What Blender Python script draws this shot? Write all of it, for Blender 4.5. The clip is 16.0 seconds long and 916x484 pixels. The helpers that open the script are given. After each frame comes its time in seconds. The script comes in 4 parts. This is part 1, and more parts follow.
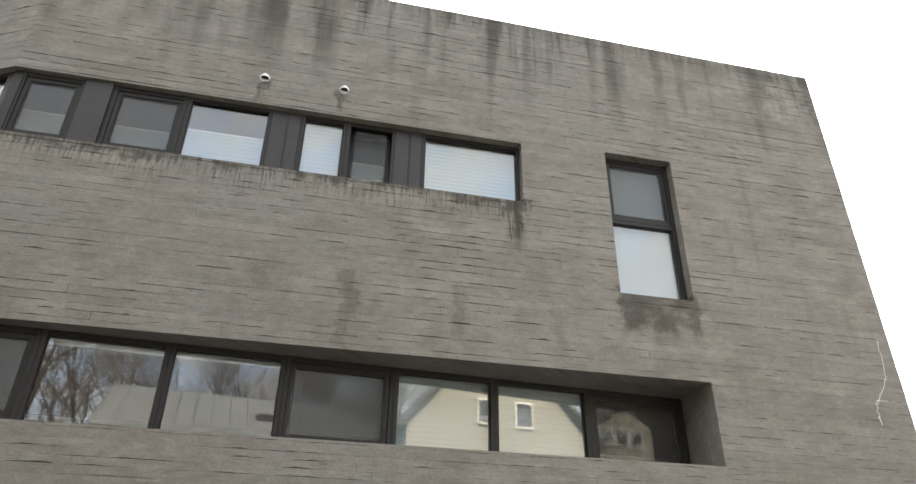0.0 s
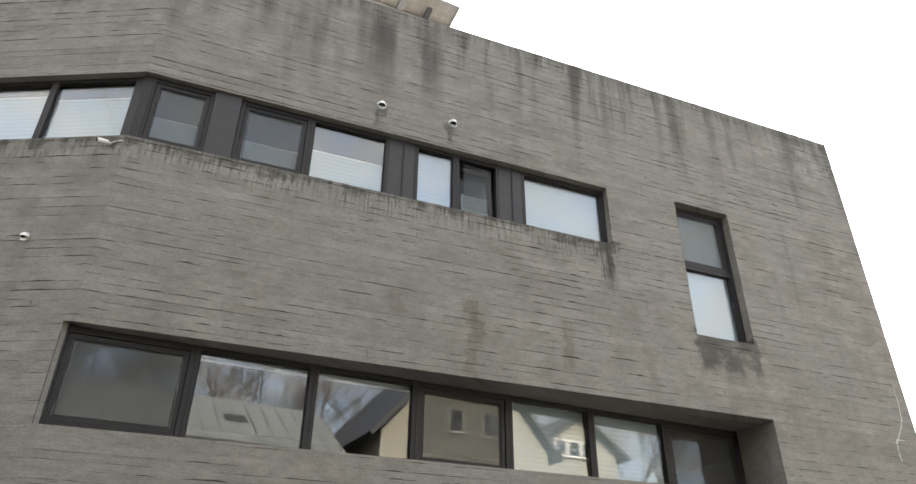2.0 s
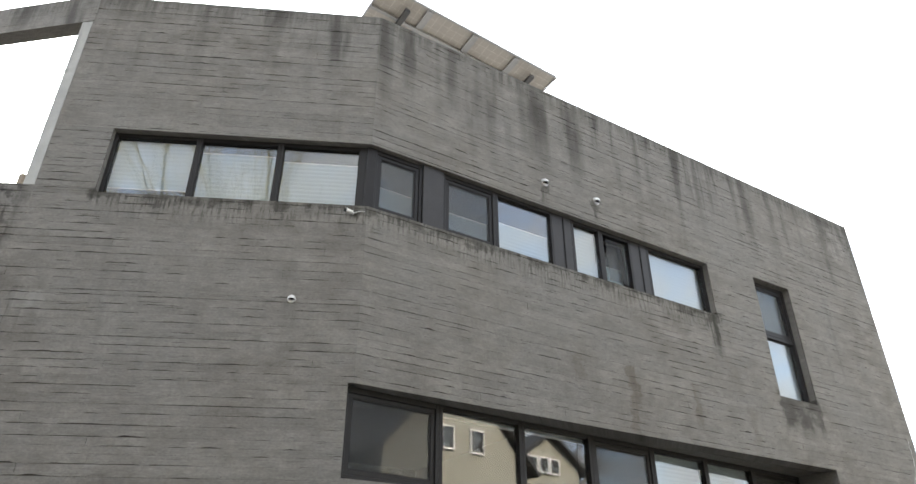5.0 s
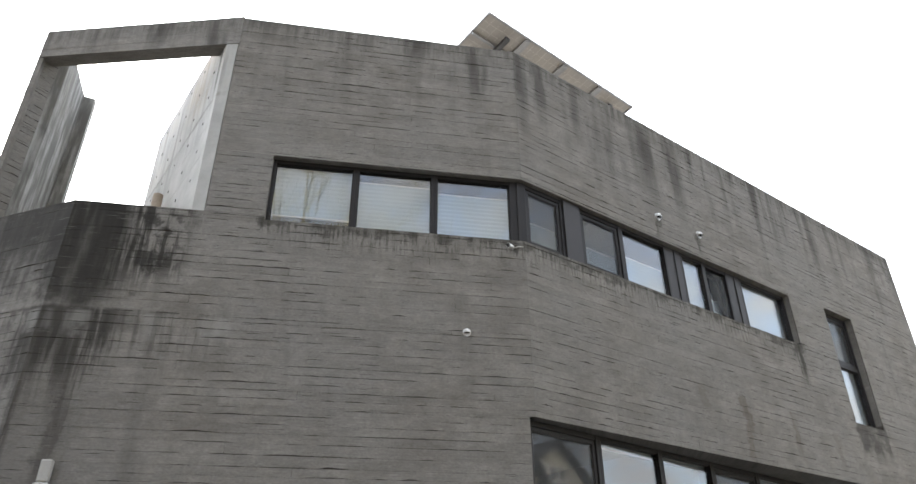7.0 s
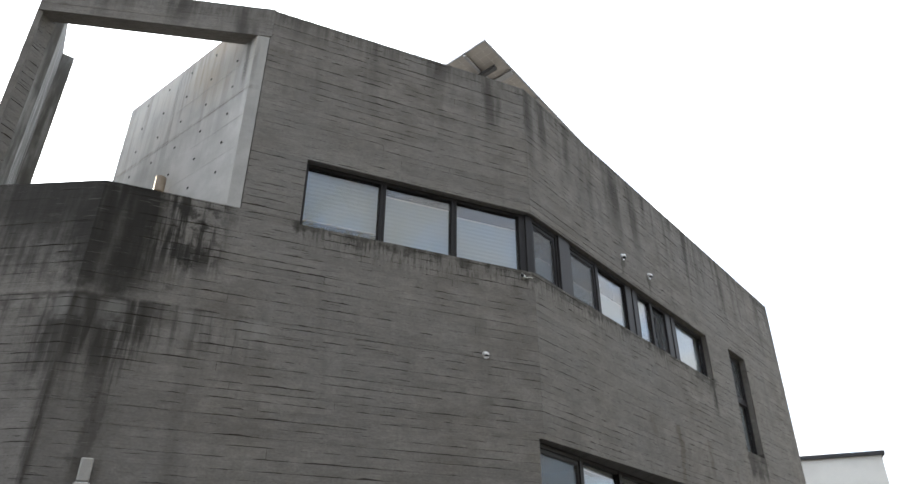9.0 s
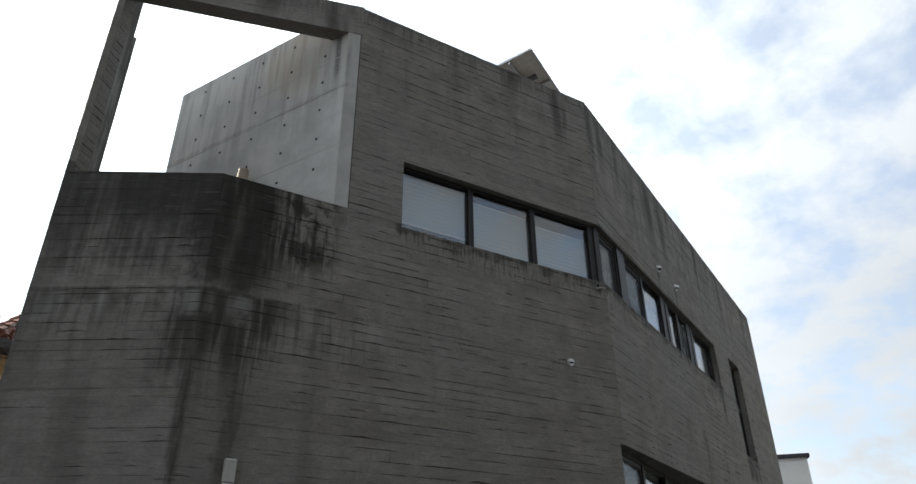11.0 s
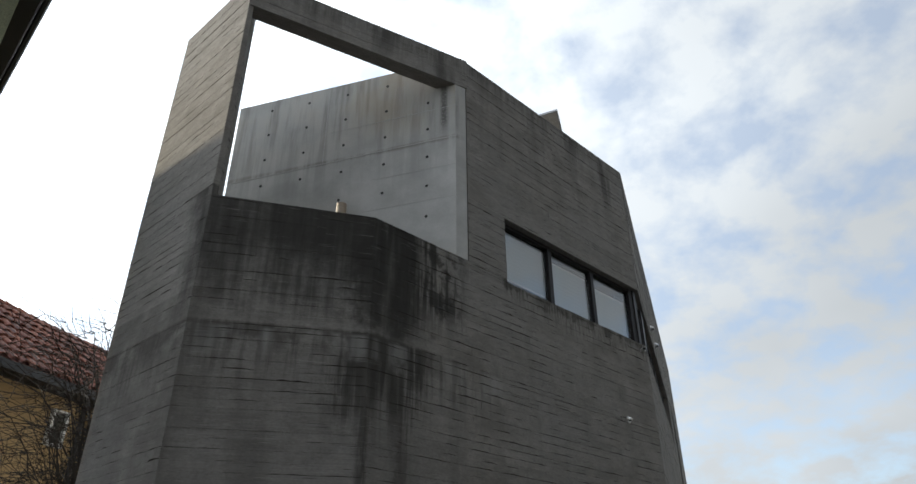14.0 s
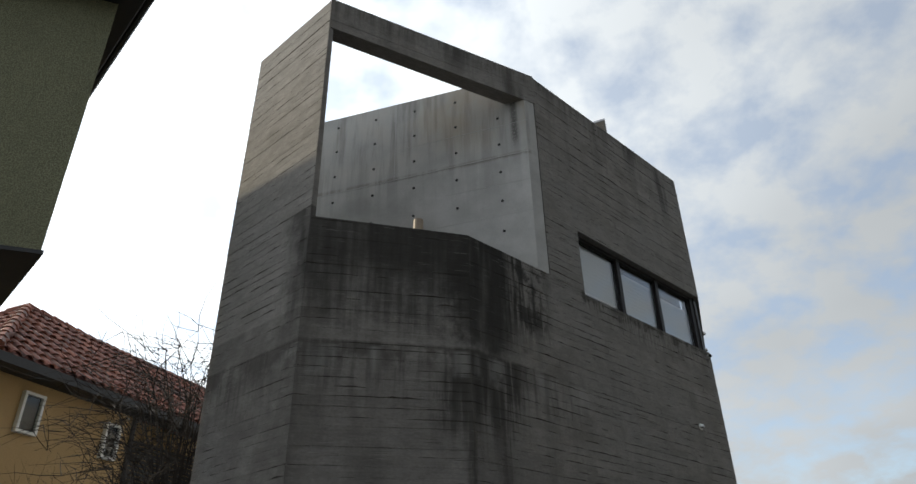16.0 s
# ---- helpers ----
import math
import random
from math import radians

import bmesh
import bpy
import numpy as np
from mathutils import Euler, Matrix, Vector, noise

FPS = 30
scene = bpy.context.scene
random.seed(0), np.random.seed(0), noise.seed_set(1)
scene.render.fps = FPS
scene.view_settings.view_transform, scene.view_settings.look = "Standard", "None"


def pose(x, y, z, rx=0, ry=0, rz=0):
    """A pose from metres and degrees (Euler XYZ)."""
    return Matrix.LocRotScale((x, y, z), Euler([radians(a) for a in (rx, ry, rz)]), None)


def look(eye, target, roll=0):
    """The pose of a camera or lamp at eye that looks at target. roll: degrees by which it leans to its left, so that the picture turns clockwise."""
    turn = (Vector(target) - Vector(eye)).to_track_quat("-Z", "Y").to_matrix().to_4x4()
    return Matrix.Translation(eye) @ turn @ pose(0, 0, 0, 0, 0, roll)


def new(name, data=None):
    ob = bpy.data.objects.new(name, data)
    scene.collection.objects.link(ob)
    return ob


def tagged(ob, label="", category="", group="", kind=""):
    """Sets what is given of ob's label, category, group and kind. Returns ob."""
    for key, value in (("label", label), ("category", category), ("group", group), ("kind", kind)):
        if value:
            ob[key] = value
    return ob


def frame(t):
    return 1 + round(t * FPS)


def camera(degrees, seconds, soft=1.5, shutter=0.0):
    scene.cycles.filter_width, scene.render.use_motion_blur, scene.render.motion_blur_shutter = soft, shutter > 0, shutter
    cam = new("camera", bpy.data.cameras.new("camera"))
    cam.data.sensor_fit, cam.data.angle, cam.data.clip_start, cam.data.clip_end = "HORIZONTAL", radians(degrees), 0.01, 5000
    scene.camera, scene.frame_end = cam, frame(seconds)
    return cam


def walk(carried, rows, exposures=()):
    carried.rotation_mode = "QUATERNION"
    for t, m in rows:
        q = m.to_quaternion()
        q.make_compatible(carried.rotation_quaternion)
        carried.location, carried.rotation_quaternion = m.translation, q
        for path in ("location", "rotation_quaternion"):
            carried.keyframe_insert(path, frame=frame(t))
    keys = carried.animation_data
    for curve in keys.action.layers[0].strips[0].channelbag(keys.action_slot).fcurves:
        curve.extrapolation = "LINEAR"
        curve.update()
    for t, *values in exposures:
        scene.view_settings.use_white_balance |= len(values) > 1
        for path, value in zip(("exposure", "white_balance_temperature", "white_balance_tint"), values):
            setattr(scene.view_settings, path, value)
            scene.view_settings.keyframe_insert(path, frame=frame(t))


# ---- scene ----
cam = camera(66.9, 16.0)
METRES, EYE, TILT, LEAN, TURN = 16.0, 1.6, 0.0, 0.0, -12.9
ROWS = [
    (0.0, 0.0, 0.0, 0.0, -0.39, 29.72, -0.68),
    (0.5, -0.0365, -0.006, 0.0035, -3.53, 29.56, -0.69),
    (1.0, -0.0744, -0.0099, 0.0061, -6.92, 29.55, -0.57),
    (1.5, -0.1116, -0.0177, 0.0069, -8.26, 29.61, -0.42),
    (2.0, -0.1504, -0.0251, 0.0062, -9.63, 29.68, -0.45),
    (2.5, -0.1885, -0.0337, 0.0103, -10.7, 29.64, -0.16),
    (3.0, -0.2248, -0.0428, 0.0125, -12.52, 29.6, -0.2),
    (3.5, -0.2607, -0.0463, 0.0156, -14.42, 29.55, -0.15),
    (4.0, -0.297, -0.0522, 0.018, -16.18, 29.46, -0.11),
    (6.5, -0.4817, -0.0331, 0.0297, -22.63, 29.45, 0.29),
    (7.0, -0.5142, -0.0262, 0.0353, -23.57, 29.33, 0.32),
    (7.5, -0.5475, -0.0215, 0.0386, -26.07, 29.24, 0.23),
    (8.0, -0.5796, -0.0144, 0.0406, -30.4, 29.03, 0.12),
    (10.5, -0.7082, 0.0555, 0.0463, -43.68, 28.27, 0.41),
    (11.0, -0.7321, 0.0748, 0.0475, -44.56, 28.15, 0.48),
    (11.5, -0.7573, 0.0947, 0.0504, -46.0, 28.02, 0.4),
    (12.0, -0.7778, 0.1162, 0.0543, -47.85, 28.45, 0.44),
    (12.5, -0.8018, 0.1337, 0.0578, -50.17, 28.82, 0.38),
    (13.0, -0.8234, 0.1537, 0.0579, -53.11, 29.0, 0.43),
    (13.5, -0.8461, 0.1731, 0.061, -55.56, 29.21, 0.49),
    (14.0, -0.8667, 0.1903, 0.0628, -58.47, 29.29, 0.46),
    (14.5, -0.8821, 0.2083, 0.0651, -59.46, 29.37, 0.63),
    (15.0, -0.8956, 0.221, 0.0663, -58.75, 29.43, 0.96),
    (15.5, -0.9026, 0.2258, 0.0667, -58.53, 29.45, 1.0),
    (16.0, -0.9046, 0.2278, 0.0663, -57.6, 29.51, 1.13),
]
EXPOSURES = [(0.0, 1.86, 6900, 9), (4.0, 1.78, 6500, 8), (7.0, 1.48, 6450, 10), (8.2, 1.40, 6400, 10), (10.5, 0.10, 6250, 8), (13.0, 0.08, 6200, 7), (15.0, -0.20, 6270, 7), (16.0, -0.25, 6300, 7)]
walk(cam, [(t, pose(0, 0, EYE, TILT, LEAN, TURN) @ pose(METRES * x, METRES * y, METRES * z, 90 + pitch, roll, yaw)) for t, x, y, z, yaw, pitch, roll in ROWS], EXPOSURES)

# ---- world, sun ----
SUN_AZ, SUN_EL = 0.5, 29.0
sun_dir = Vector((math.sin(radians(SUN_AZ)) * math.cos(radians(SUN_EL)), math.cos(radians(SUN_AZ)) * math.cos(radians(SUN_EL)), math.sin(radians(SUN_EL))))
world = bpy.data.worlds.new("sky")
scene.world = world
world.use_nodes = True
wt = world.node_tree
wt.nodes.clear()


def assign(n, values):
    """Sets the plain settings of a node."""
    if "operation" in values:
        n.operation = values["operation"]
    if "use_clamp" in values:
        n.use_clamp = values["use_clamp"]
    if "data_type" in values:
        n.data_type = values["data_type"]
    if "blend_type" in values:
        n.blend_type = values["blend_type"]
    if "interpolation_type" in values:
        n.interpolation_type = values["interpolation_type"]
    if "uv_map" in values:
        n.uv_map = values["uv_map"]
    if "attribute_name" in values:
        n.attribute_name = values["attribute_name"]
    if "sky_type" in values:
        n.sky_type = values["sky_type"]
        n.sun_disc = values["sun_disc"]
        n.sun_elevation, n.sun_rotation = values["sun_elevation"], values["sun_rotation"]
    return n


def wn(kind, **values):
    return assign(wt.nodes.new(kind), values)


def wmath(op, a, b=None):
    n = wn("ShaderNodeMath", operation=op)
    for i, v in enumerate((a, b)):
        if v is None:
            continue
        if isinstance(v, (int, float)):
            n.inputs[i].default_value = v
        else:
            wt.links.new(v, n.inputs[i])
    return n.outputs[0]


w_sky = wn("ShaderNodeTexSky", sky_type="NISHITA", sun_disc=False, sun_elevation=radians(SUN_EL), sun_rotation=radians(SUN_AZ))
w_tc = wn("ShaderNodeTexCoord")
w_sep = wn("ShaderNodeSeparateXYZ")
wt.links.new(w_tc.outputs["Generated"], w_sep.inputs[0])
w_den = wmath("ADD", wmath("MAXIMUM", w_sep.outputs[2], 0.0), 0.35)
w_comb = wn("ShaderNodeCombineXYZ")
wt.links.new(wmath("DIVIDE", w_sep.outputs[0], w_den), w_comb.inputs[0])
wt.links.new(wmath("DIVIDE", w_sep.outputs[1], w_den), w_comb.inputs[1])
w_noise = wn("ShaderNodeTexNoise")
w_noise.inputs["Scale"].default_value = 8.5
w_noise.inputs["Detail"].default_value = 8.0
w_noise.inputs["Roughness"].default_value = 0.55
w_noise.inputs["Distortion"].default_value = 0.1
wt.links.new(w_comb.outputs[0], w_noise.inputs["Vector"])
w_ramp = wn("ShaderNodeValToRGB")
w_ramp.color_ramp.elements[0].position, w_ramp.color_ramp.elements[1].position = 0.36, 0.58
w_ramp.color_ramp.elements[0].color = (0.52, 0.52, 0.52, 1)
wt.links.new(w_noise.outputs["Fac"], w_ramp.inputs[0])
# cloud light: brighter towards the veiled sun, with soft grey undersides
w_dot = wn("ShaderNodeVectorMath", operation="DOT_PRODUCT")
wt.links.new(w_tc.outputs["Generated"], w_dot.inputs[0])
w_dot.inputs[1].default_value = sun_dir
w_glow = wmath("POWER", wmath("MAXIMUM", wmath("ADD", wmath("MULTIPLY", w_dot.outputs["Value"], 0.5), 0.5), 0.0), 4.0)
w_noise2 = wn("ShaderNodeTexNoise")
w_noise2.inputs["Scale"].default_value = 1.7
w_noise2.inputs["Detail"].default_value = 4.0
wt.links.new(w_comb.outputs[0], w_noise2.inputs["Vector"])
w_level = wmath("MULTIPLY", wmath("ADD", wmath("MULTIPLY", w_glow, 20.0), 4.5), wmath("ADD", wmath("MULTIPLY", w_noise2.outputs["Fac"], 0.5), 0.75))
w_cloud = wn("ShaderNodeVectorMath", operation="SCALE")
w_cloud.inputs[0].default_value = (0.96, 0.98, 1.0)
wt.links.new(w_level, w_cloud.inputs["Scale"])
w_mix = wn("ShaderNodeMix", data_type="RGBA")
wt.links.new(w_ramp.outputs[0], w_mix.inputs[0])
w_blue = wn("ShaderNodeVectorMath", operation="SCALE")
w_blue.inputs["Scale"].default_value = 2.1
wt.links.new(w_sky.outputs[0], w_blue.inputs[0])
wt.links.new(w_blue.outputs[0], w_mix.inputs[6])
wt.links.new(w_cloud.outputs[0], w_mix.inputs[7])
w_bg = wn("ShaderNodeBackground")
w_bg.inputs["Strength"].default_value = 0.12
wt.links.new(w_mix.outputs[2], w_bg.inputs["Color"])
w_out = wn("ShaderNodeOutputWorld")
wt.links.new(w_bg.outputs[0], w_out.inputs[0])

sun = bpy.data.lights.new("sun", "SUN")
sun.energy, sun.angle, sun.color = 3.6, radians(1.5), (1.0, 0.85, 0.62)
sun_ob = new("sun", sun)
sun_ob.matrix_world = look(sun_dir * 60, (0, 0, 0))

# ---- material kit ----


class Nodes:
    """A short hand for building node materials."""

    def __init__(self, name):
        self.mat = bpy.data.materials.new(name)
        self.mat.use_nodes = True
        self.t = self.mat.node_tree
        self.b = self.t.nodes["Principled BSDF"]

    def n(self, kind, **values):
        return assign(self.t.nodes.new(kind), values)

    def put(self, value, socket):
        if isinstance(value, (int, float)):
            socket.default_value = value
        elif isinstance(value, tuple):
            socket.default_value = value if len(value) == len(socket.default_value) else (*value, 1.0)
        else:
            self.t.links.new(value, socket)

    def m(self, op, a, b=0.0, c=0.0, clamp=False):
        node = self.n("ShaderNodeMath", operation=op, use_clamp=clamp)
        for i, v in enumerate((a, b, c)):
            self.put(v, node.inputs[i])
        return node.outputs[0]

    def step(self, x, lo, hi):
        node = self.n("ShaderNodeMapRange", interpolation_type="SMOOTHSTEP")
        self.put(x, node.inputs["Value"])
        self.put(lo, node.inputs["From Min"])
        self.put(hi, node.inputs["From Max"])
        return node.outputs["Result"]

    def noise(self, vector, scale, detail=3.0, rough=0.55, stretch=(1, 1, 1), shift=(0, 0, 0)):
        mp = self.n("ShaderNodeMapping")
        self.put(vector, mp.inputs["Vector"])
        mp.inputs["Scale"].default_value = stretch
        mp.inputs["Location"].default_value = shift
        node = self.n("ShaderNodeTexNoise")
        node.inputs["Scale"].default_value = scale
        node.inputs["Detail"].default_value = detail
        node.inputs["Roughness"].default_value = rough
        self.t.links.new(mp.outputs[0], node.inputs["Vector"])
        return node.outputs["Fac"]

    def mix(self, fac, a, b, blend="MIX"):
        node = self.n("ShaderNodeMix", data_type="RGBA", blend_type=blend)
        self.put(fac, node.inputs[0])
        self.put(a, node.inputs[6])
        self.put(b, node.inputs[7])
        return node.outputs[2]

    def coord(self, which="Object"):
        return self.n("ShaderNodeTexCoord").outputs[which]

    def bump(self, height, strength, distance):
        node = self.n("ShaderNodeBump")
        node.inputs["Strength"].default_value = strength
        node.inputs["Distance"].default_value = distance
        self.put(height, node.inputs["Height"])
        self.t.links.new(node.outputs[0], self.b.inputs["Normal"])

    def set(self, **values):
        for k, v in values.items():
            self.put(v, self.b.inputs[k.replace("_", " ")])
        return self.mat


def simple(name, colour, rough=0.6, metal=0.0, vary=0.12, scale=6.0, grain=60.0, relief=0.15, spec=0.5):
    """A plain surface with two scales of wear."""
    k = Nodes(name)
    co = k.coord()
    big, fine = k.noise(co, scale, 4.0), k.noise(co, grain, 2.0)
    both = k.m("ADD", k.m("MULTIPLY", big, 0.65), k.m("MULTIPLY", fine, 0.35))
    dark, light = tuple(c * (1 - vary) for c in colour), tuple(min(1, c * (1 + vary)) for c in colour)
    k.bump(fine, relief, 0.002)
    return k.set(Base_Color=k.mix(k.step(both, 0.3, 0.7), dark, light), Roughness=k.m("ADD", k.m("MULTIPLY", big, 0.2), rough - 0.1), Metallic=metal, Specular_IOR_Level=spec)


def board_concrete():
    """Board-marked concrete in wall metres: u runs along the outer wall, v is the height."""
    k = Nodes("board_concrete")
    uv = k.n("ShaderNodeUVMap", uv_map="wall").outputs[0]
    sep = k.n("ShaderNodeSeparateXYZ")
    k.put(uv, sep.inputs[0])
    u, v = sep.outputs[0], sep.outputs[1]
    tone = k.n("ShaderNodeAttribute", attribute_name="board").outputs["Fac"]
    big = k.noise(uv, 0.55, 4.0)
    cloud = k.noise(uv, 2.2, 5.0, 0.6, (1, 1.6, 1))
    grain = k.noise(uv, 7.0, 6.0, 0.72, (0.22, 9.0, 1))
    fine = k.noise(uv, 55.0, 4.0, 0.7, (0.6, 1, 1))
    mid = k.noise(uv, 13.0, 5.0, 0.72, (0.6, 1.3, 1), (3, 1, 0))
    streak = k.noise(uv, 2.9, 3.0, 0.55, (1.15, 0.13, 1))
    band = k.noise(uv, 2.4, 2.0, 0.5, (1.0, 0.05, 1), (4, 6, 0))
    streak2 = k.noise(uv, 9.0, 4.0, 0.6, (1.5, 0.10, 1), (7, 3, 0))
    streak3 = k.noise(uv, 16.0, 3.0, 0.6, (1.5, 0.16, 1), (3, 8, 0))
    blotch = k.noise(uv, 3.0, 5.0, 0.65, (1, 1, 1), (11, 5, 0))
    wob = k.m("MULTIPLY", k.m("SUBTRACT", blotch, 0.5), 0.5)
    uw, vw = k.m("ADD", u, wob), k.m("ADD", v, wob)
    base = k.mix(k.step(cloud, 0.25, 0.75), (0.165, 0.152, 0.137), (0.245, 0.230, 0.211))
    base = k.mix(k.step(big, 0.35, 0.7), base, (0.215, 0.204, 0.191))
    lift = k.m("ADD", k.m("ADD", 0.98, k.m("MULTIPLY", tone, 0.13)), k.m("MULTIPLY", k.m("SUBTRACT", grain, 0.5), 0.36))
    lift = k.m("ADD", lift, k.m("ADD", k.m("MULTIPLY", k.m("SUBTRACT", fine, 0.5), 0.85), k.m("MULTIPLY", k.m("SUBTRACT", mid, 0.5), 0.75)))
    scale = k.n("ShaderNodeVectorMath", operation="SCALE")
    k.put(base, scale.inputs[0])
    k.put(lift, scale.inputs["Scale"])
    col = scale.outputs[0]

    def patch(u0, u1, v0, v1, su, sv, along=uw):
        """A soft-edged stain between these wall metres."""
        a = k.m("MULTIPLY", k.step(along, u0 - su, u0 + su), k.m("SUBTRACT", 1.0, k.step(along, u1 - su, u1 + su)))
        b = k.m("MULTIPLY", k.step(vw, v0 - sv, v0 + sv), k.m("SUBTRACT", 1.0, k.step(v, v1 - 0.015, v1 + 0.015)))
        return k.m("MULTIPLY", a, b)

    def stain(col, mask, pattern, lo, hi, strength, colour):
        return k.mix(k.m("MULTIPLY", k.m("MULTIPLY", mask, k.step(pattern, lo, hi)), strength, clamp=True), col, colour)

    soot, moss = (0.062, 0.057, 0.051), (0.048, 0.046, 0.038)
    # long runs from the coping
    here = k.m("ADD", 0.35, k.m("MULTIPLY", k.step(big, 0.38, 0.58), 0.65))
    col = stain(col, k.m("MULTIPLY", patch(-4.0, 10.4, 7.95, 9.2, 0.1, 0.80), here), streak, 0.48, 0.66, 0.85, soot)
    col = stain(col, k.m("MULTIPLY", patch(-4.0, 10.4, 7.75, 9.2, 0.1, 0.80), here), band, 0.52, 0.68, 0.75, soot)
    col = stain(col, patch(-4.0, 10.4, 8.74, 9.2, 0.1, 0.18), streak2, 0.36, 0.64, 0.60, soot)
    col = stain(col, patch(-4.0, 10.4, 4.2, 8.0, 0.1, 1.2), streak, 0.56, 0.72, 0.22, soot)
    # runs under the long window's sill
    col = stain(col, k.m("MULTIPLY", patch(-2.9, 5.75, 5.80, 6.06, 0.05, 0.20), k.step(mid, 0.36, 0.58)), streak3, 0.47, 0.57, 0.80, moss)
    col = stain(col, patch(-2.9, 5.75, 5.95, 6.06, 0.05, 0.05), blotch, 0.35, 0.6, 0.7, moss)
    col = stain(col, patch(5.46, 5.66, 5.45, 6.05, 0.05, 0.2), streak2, 0.34, 0.55, 0.9, moss)
    for ru, r0, r1, rs in ((3.74, 4.05, 4.88, 0.5), (4.90, 4.3, 4.85, 0.4), (2.9, 4.5, 4.88, 0.25), (6.0, 4.1, 4.7, 0.25)):
        col = stain(col, patch(ru - 0.07, ru + 0.07, r0, r1, 0.03, 0.15), streak2, 0.2, 0.5, rs, (0.105, 0.082, 0.062))
    # under the upright window
    col = stain(col, patch(6.74, 7.70, 4.55, 5.06, 0.04, 0.10), blotch, 0.22, 0.55, 0.80, soot)
    # under the vent pipes
    for pu in (2.55, 3.47):
        col = stain(col, patch(pu - 0.05, pu + 0.05, 6.98, 7.24, 0.03, 0.08), streak2, 0.2, 0.5, 0.6, moss)
    # the wet terrace parapet and what runs down from it
    black = (0.028, 0.026, 0.023)
    col = stain(col, patch(-6.5, -4.25, 5.38, 6.25, 0.25, 0.42), streak, 0.20, 0.54, 0.88, black)
    col = stain(col, patch(-6.5, -4.0, 5.02, 6.25, 0.25, 0.30), streak2, 0.36, 0.64, 0.55, black)
    col = stain(col, patch(-4.95, -4.25, 4.92, 6.25, 0.12, 0.12), streak, 0.24, 0.50, 0.80, black)
    col = stain(col, patch(-4.35, -3.62, 5.25, 6.25, 0.12, 0.22), streak2, 0.42, 0.58, 0.85, black)
    col = stain(col, patch(-4.30, -3.60, 5.10, 6.0, 0.15, 0.15), blotch, 0.48, 0.58, 0.80, black)
    col = stain(col, patch(-5.05, -4.15, 4.15, 4.88, 0.10, 0.40), streak2, 0.38, 0.58, 0.92, black)
    col = stain(col, patch(-5.00, -4.40, 4.30, 4.88, 0.10, 0.35), streak, 0.30, 0.55, 0.75, black)
    col = stain(col, patch(-7.9, -3.9, 4.70, 4.90, 0.25, 0.10), blotch, 0.34, 0.56, 0.65, soot)
    col = stain(col, patch(-7.9, -3.2, 4.45, 4.90, 0.25, 0.28), streak2, 0.46, 0.64, 0.55, soot)
    col = stain(col, patch(-4.83, -4.74, 2.3, 4.8, 0.03, 0.3, u), streak3, 0.25, 0.55, 0.85, soot)
    col = stain(col, patch(-4.45, -4.30, 3.2, 4.8, 0.03, 0.5), streak2, 0.30, 0.55, 0.55, soot)
    col = stain(col, patch(-6.4, -3.4, 2.3, 4.88, 0.4, 0.5), streak, 0.42, 0.68, 0.35, soot)
    col = stain(col, patch(-6.6, -4.2, 2.3, 4.88, 0.7, 0.3), blotch, 0.15, 0.6, 0.30, soot)
    col = stain(col, patch(-8.4, -6.2, 2.3, 5.2, 0.1, 0.3), blotch, 0.15, 0.6, 0.45, soot)
    col = stain(col, patch(-6.5, -4.3, 5.0, 6.25, 0.2, 0.15), blotch, 0.3, 0.65, 0.38, black)
    # lime bloom below the pour joint
    col = stain(col, patch(-6.2, -3.0, 4.66, 4.86, 0.2, 0.08), streak, 0.46, 0.66, 0.35, (0.42, 0.41, 0.39))
    col = stain(col, patch(9.0, 11.0, 8.0, 8.7, 0.5, 0.12), blotch, 0.4, 0.7, 0.35, (0.46, 0.44, 0.41))
    # short torn marks along the boards, and dirt lying in the open joints
    pit = k.m("MULTIPLY", k.step(k.noise(uv, 1.0, 3.0, 0.55, (2.6, 60.0, 1), (2, 9, 0)), 0.64, 0.68), k.step(big, 0.45, 0.58))
    col = k.mix(k.m("MULTIPLY", pit, 0.75), col, (0.045, 0.039, 0.033))
    pale = k.m("MULTIPLY", k.step(k.noise(uv, 1.0, 4.0, 0.65, (2.4, 60.0, 1), (31, 17, 0)), 0.62, 0.68), 0.18)
    col = k.mix(pale, col, (0.45, 0.43, 0.40))
    joint = k.step(tone, -0.2, -0.6)
    col = k.mix(k.m("MULTIPLY", joint, 0.92), col, (0.040, 0.033, 0.027))
    relief = k.m("ADD", k.m("MULTIPLY", grain, 1.0), k.m("ADD", k.m("MULTIPLY", fine, 0.45), k.m("MULTIPLY", pit, -1.3)))
    k.bump(relief, 0.55, 0.005)
    return k.set(Base_Color=col, Roughness=0.88, Specular_IOR_Level=0.25)


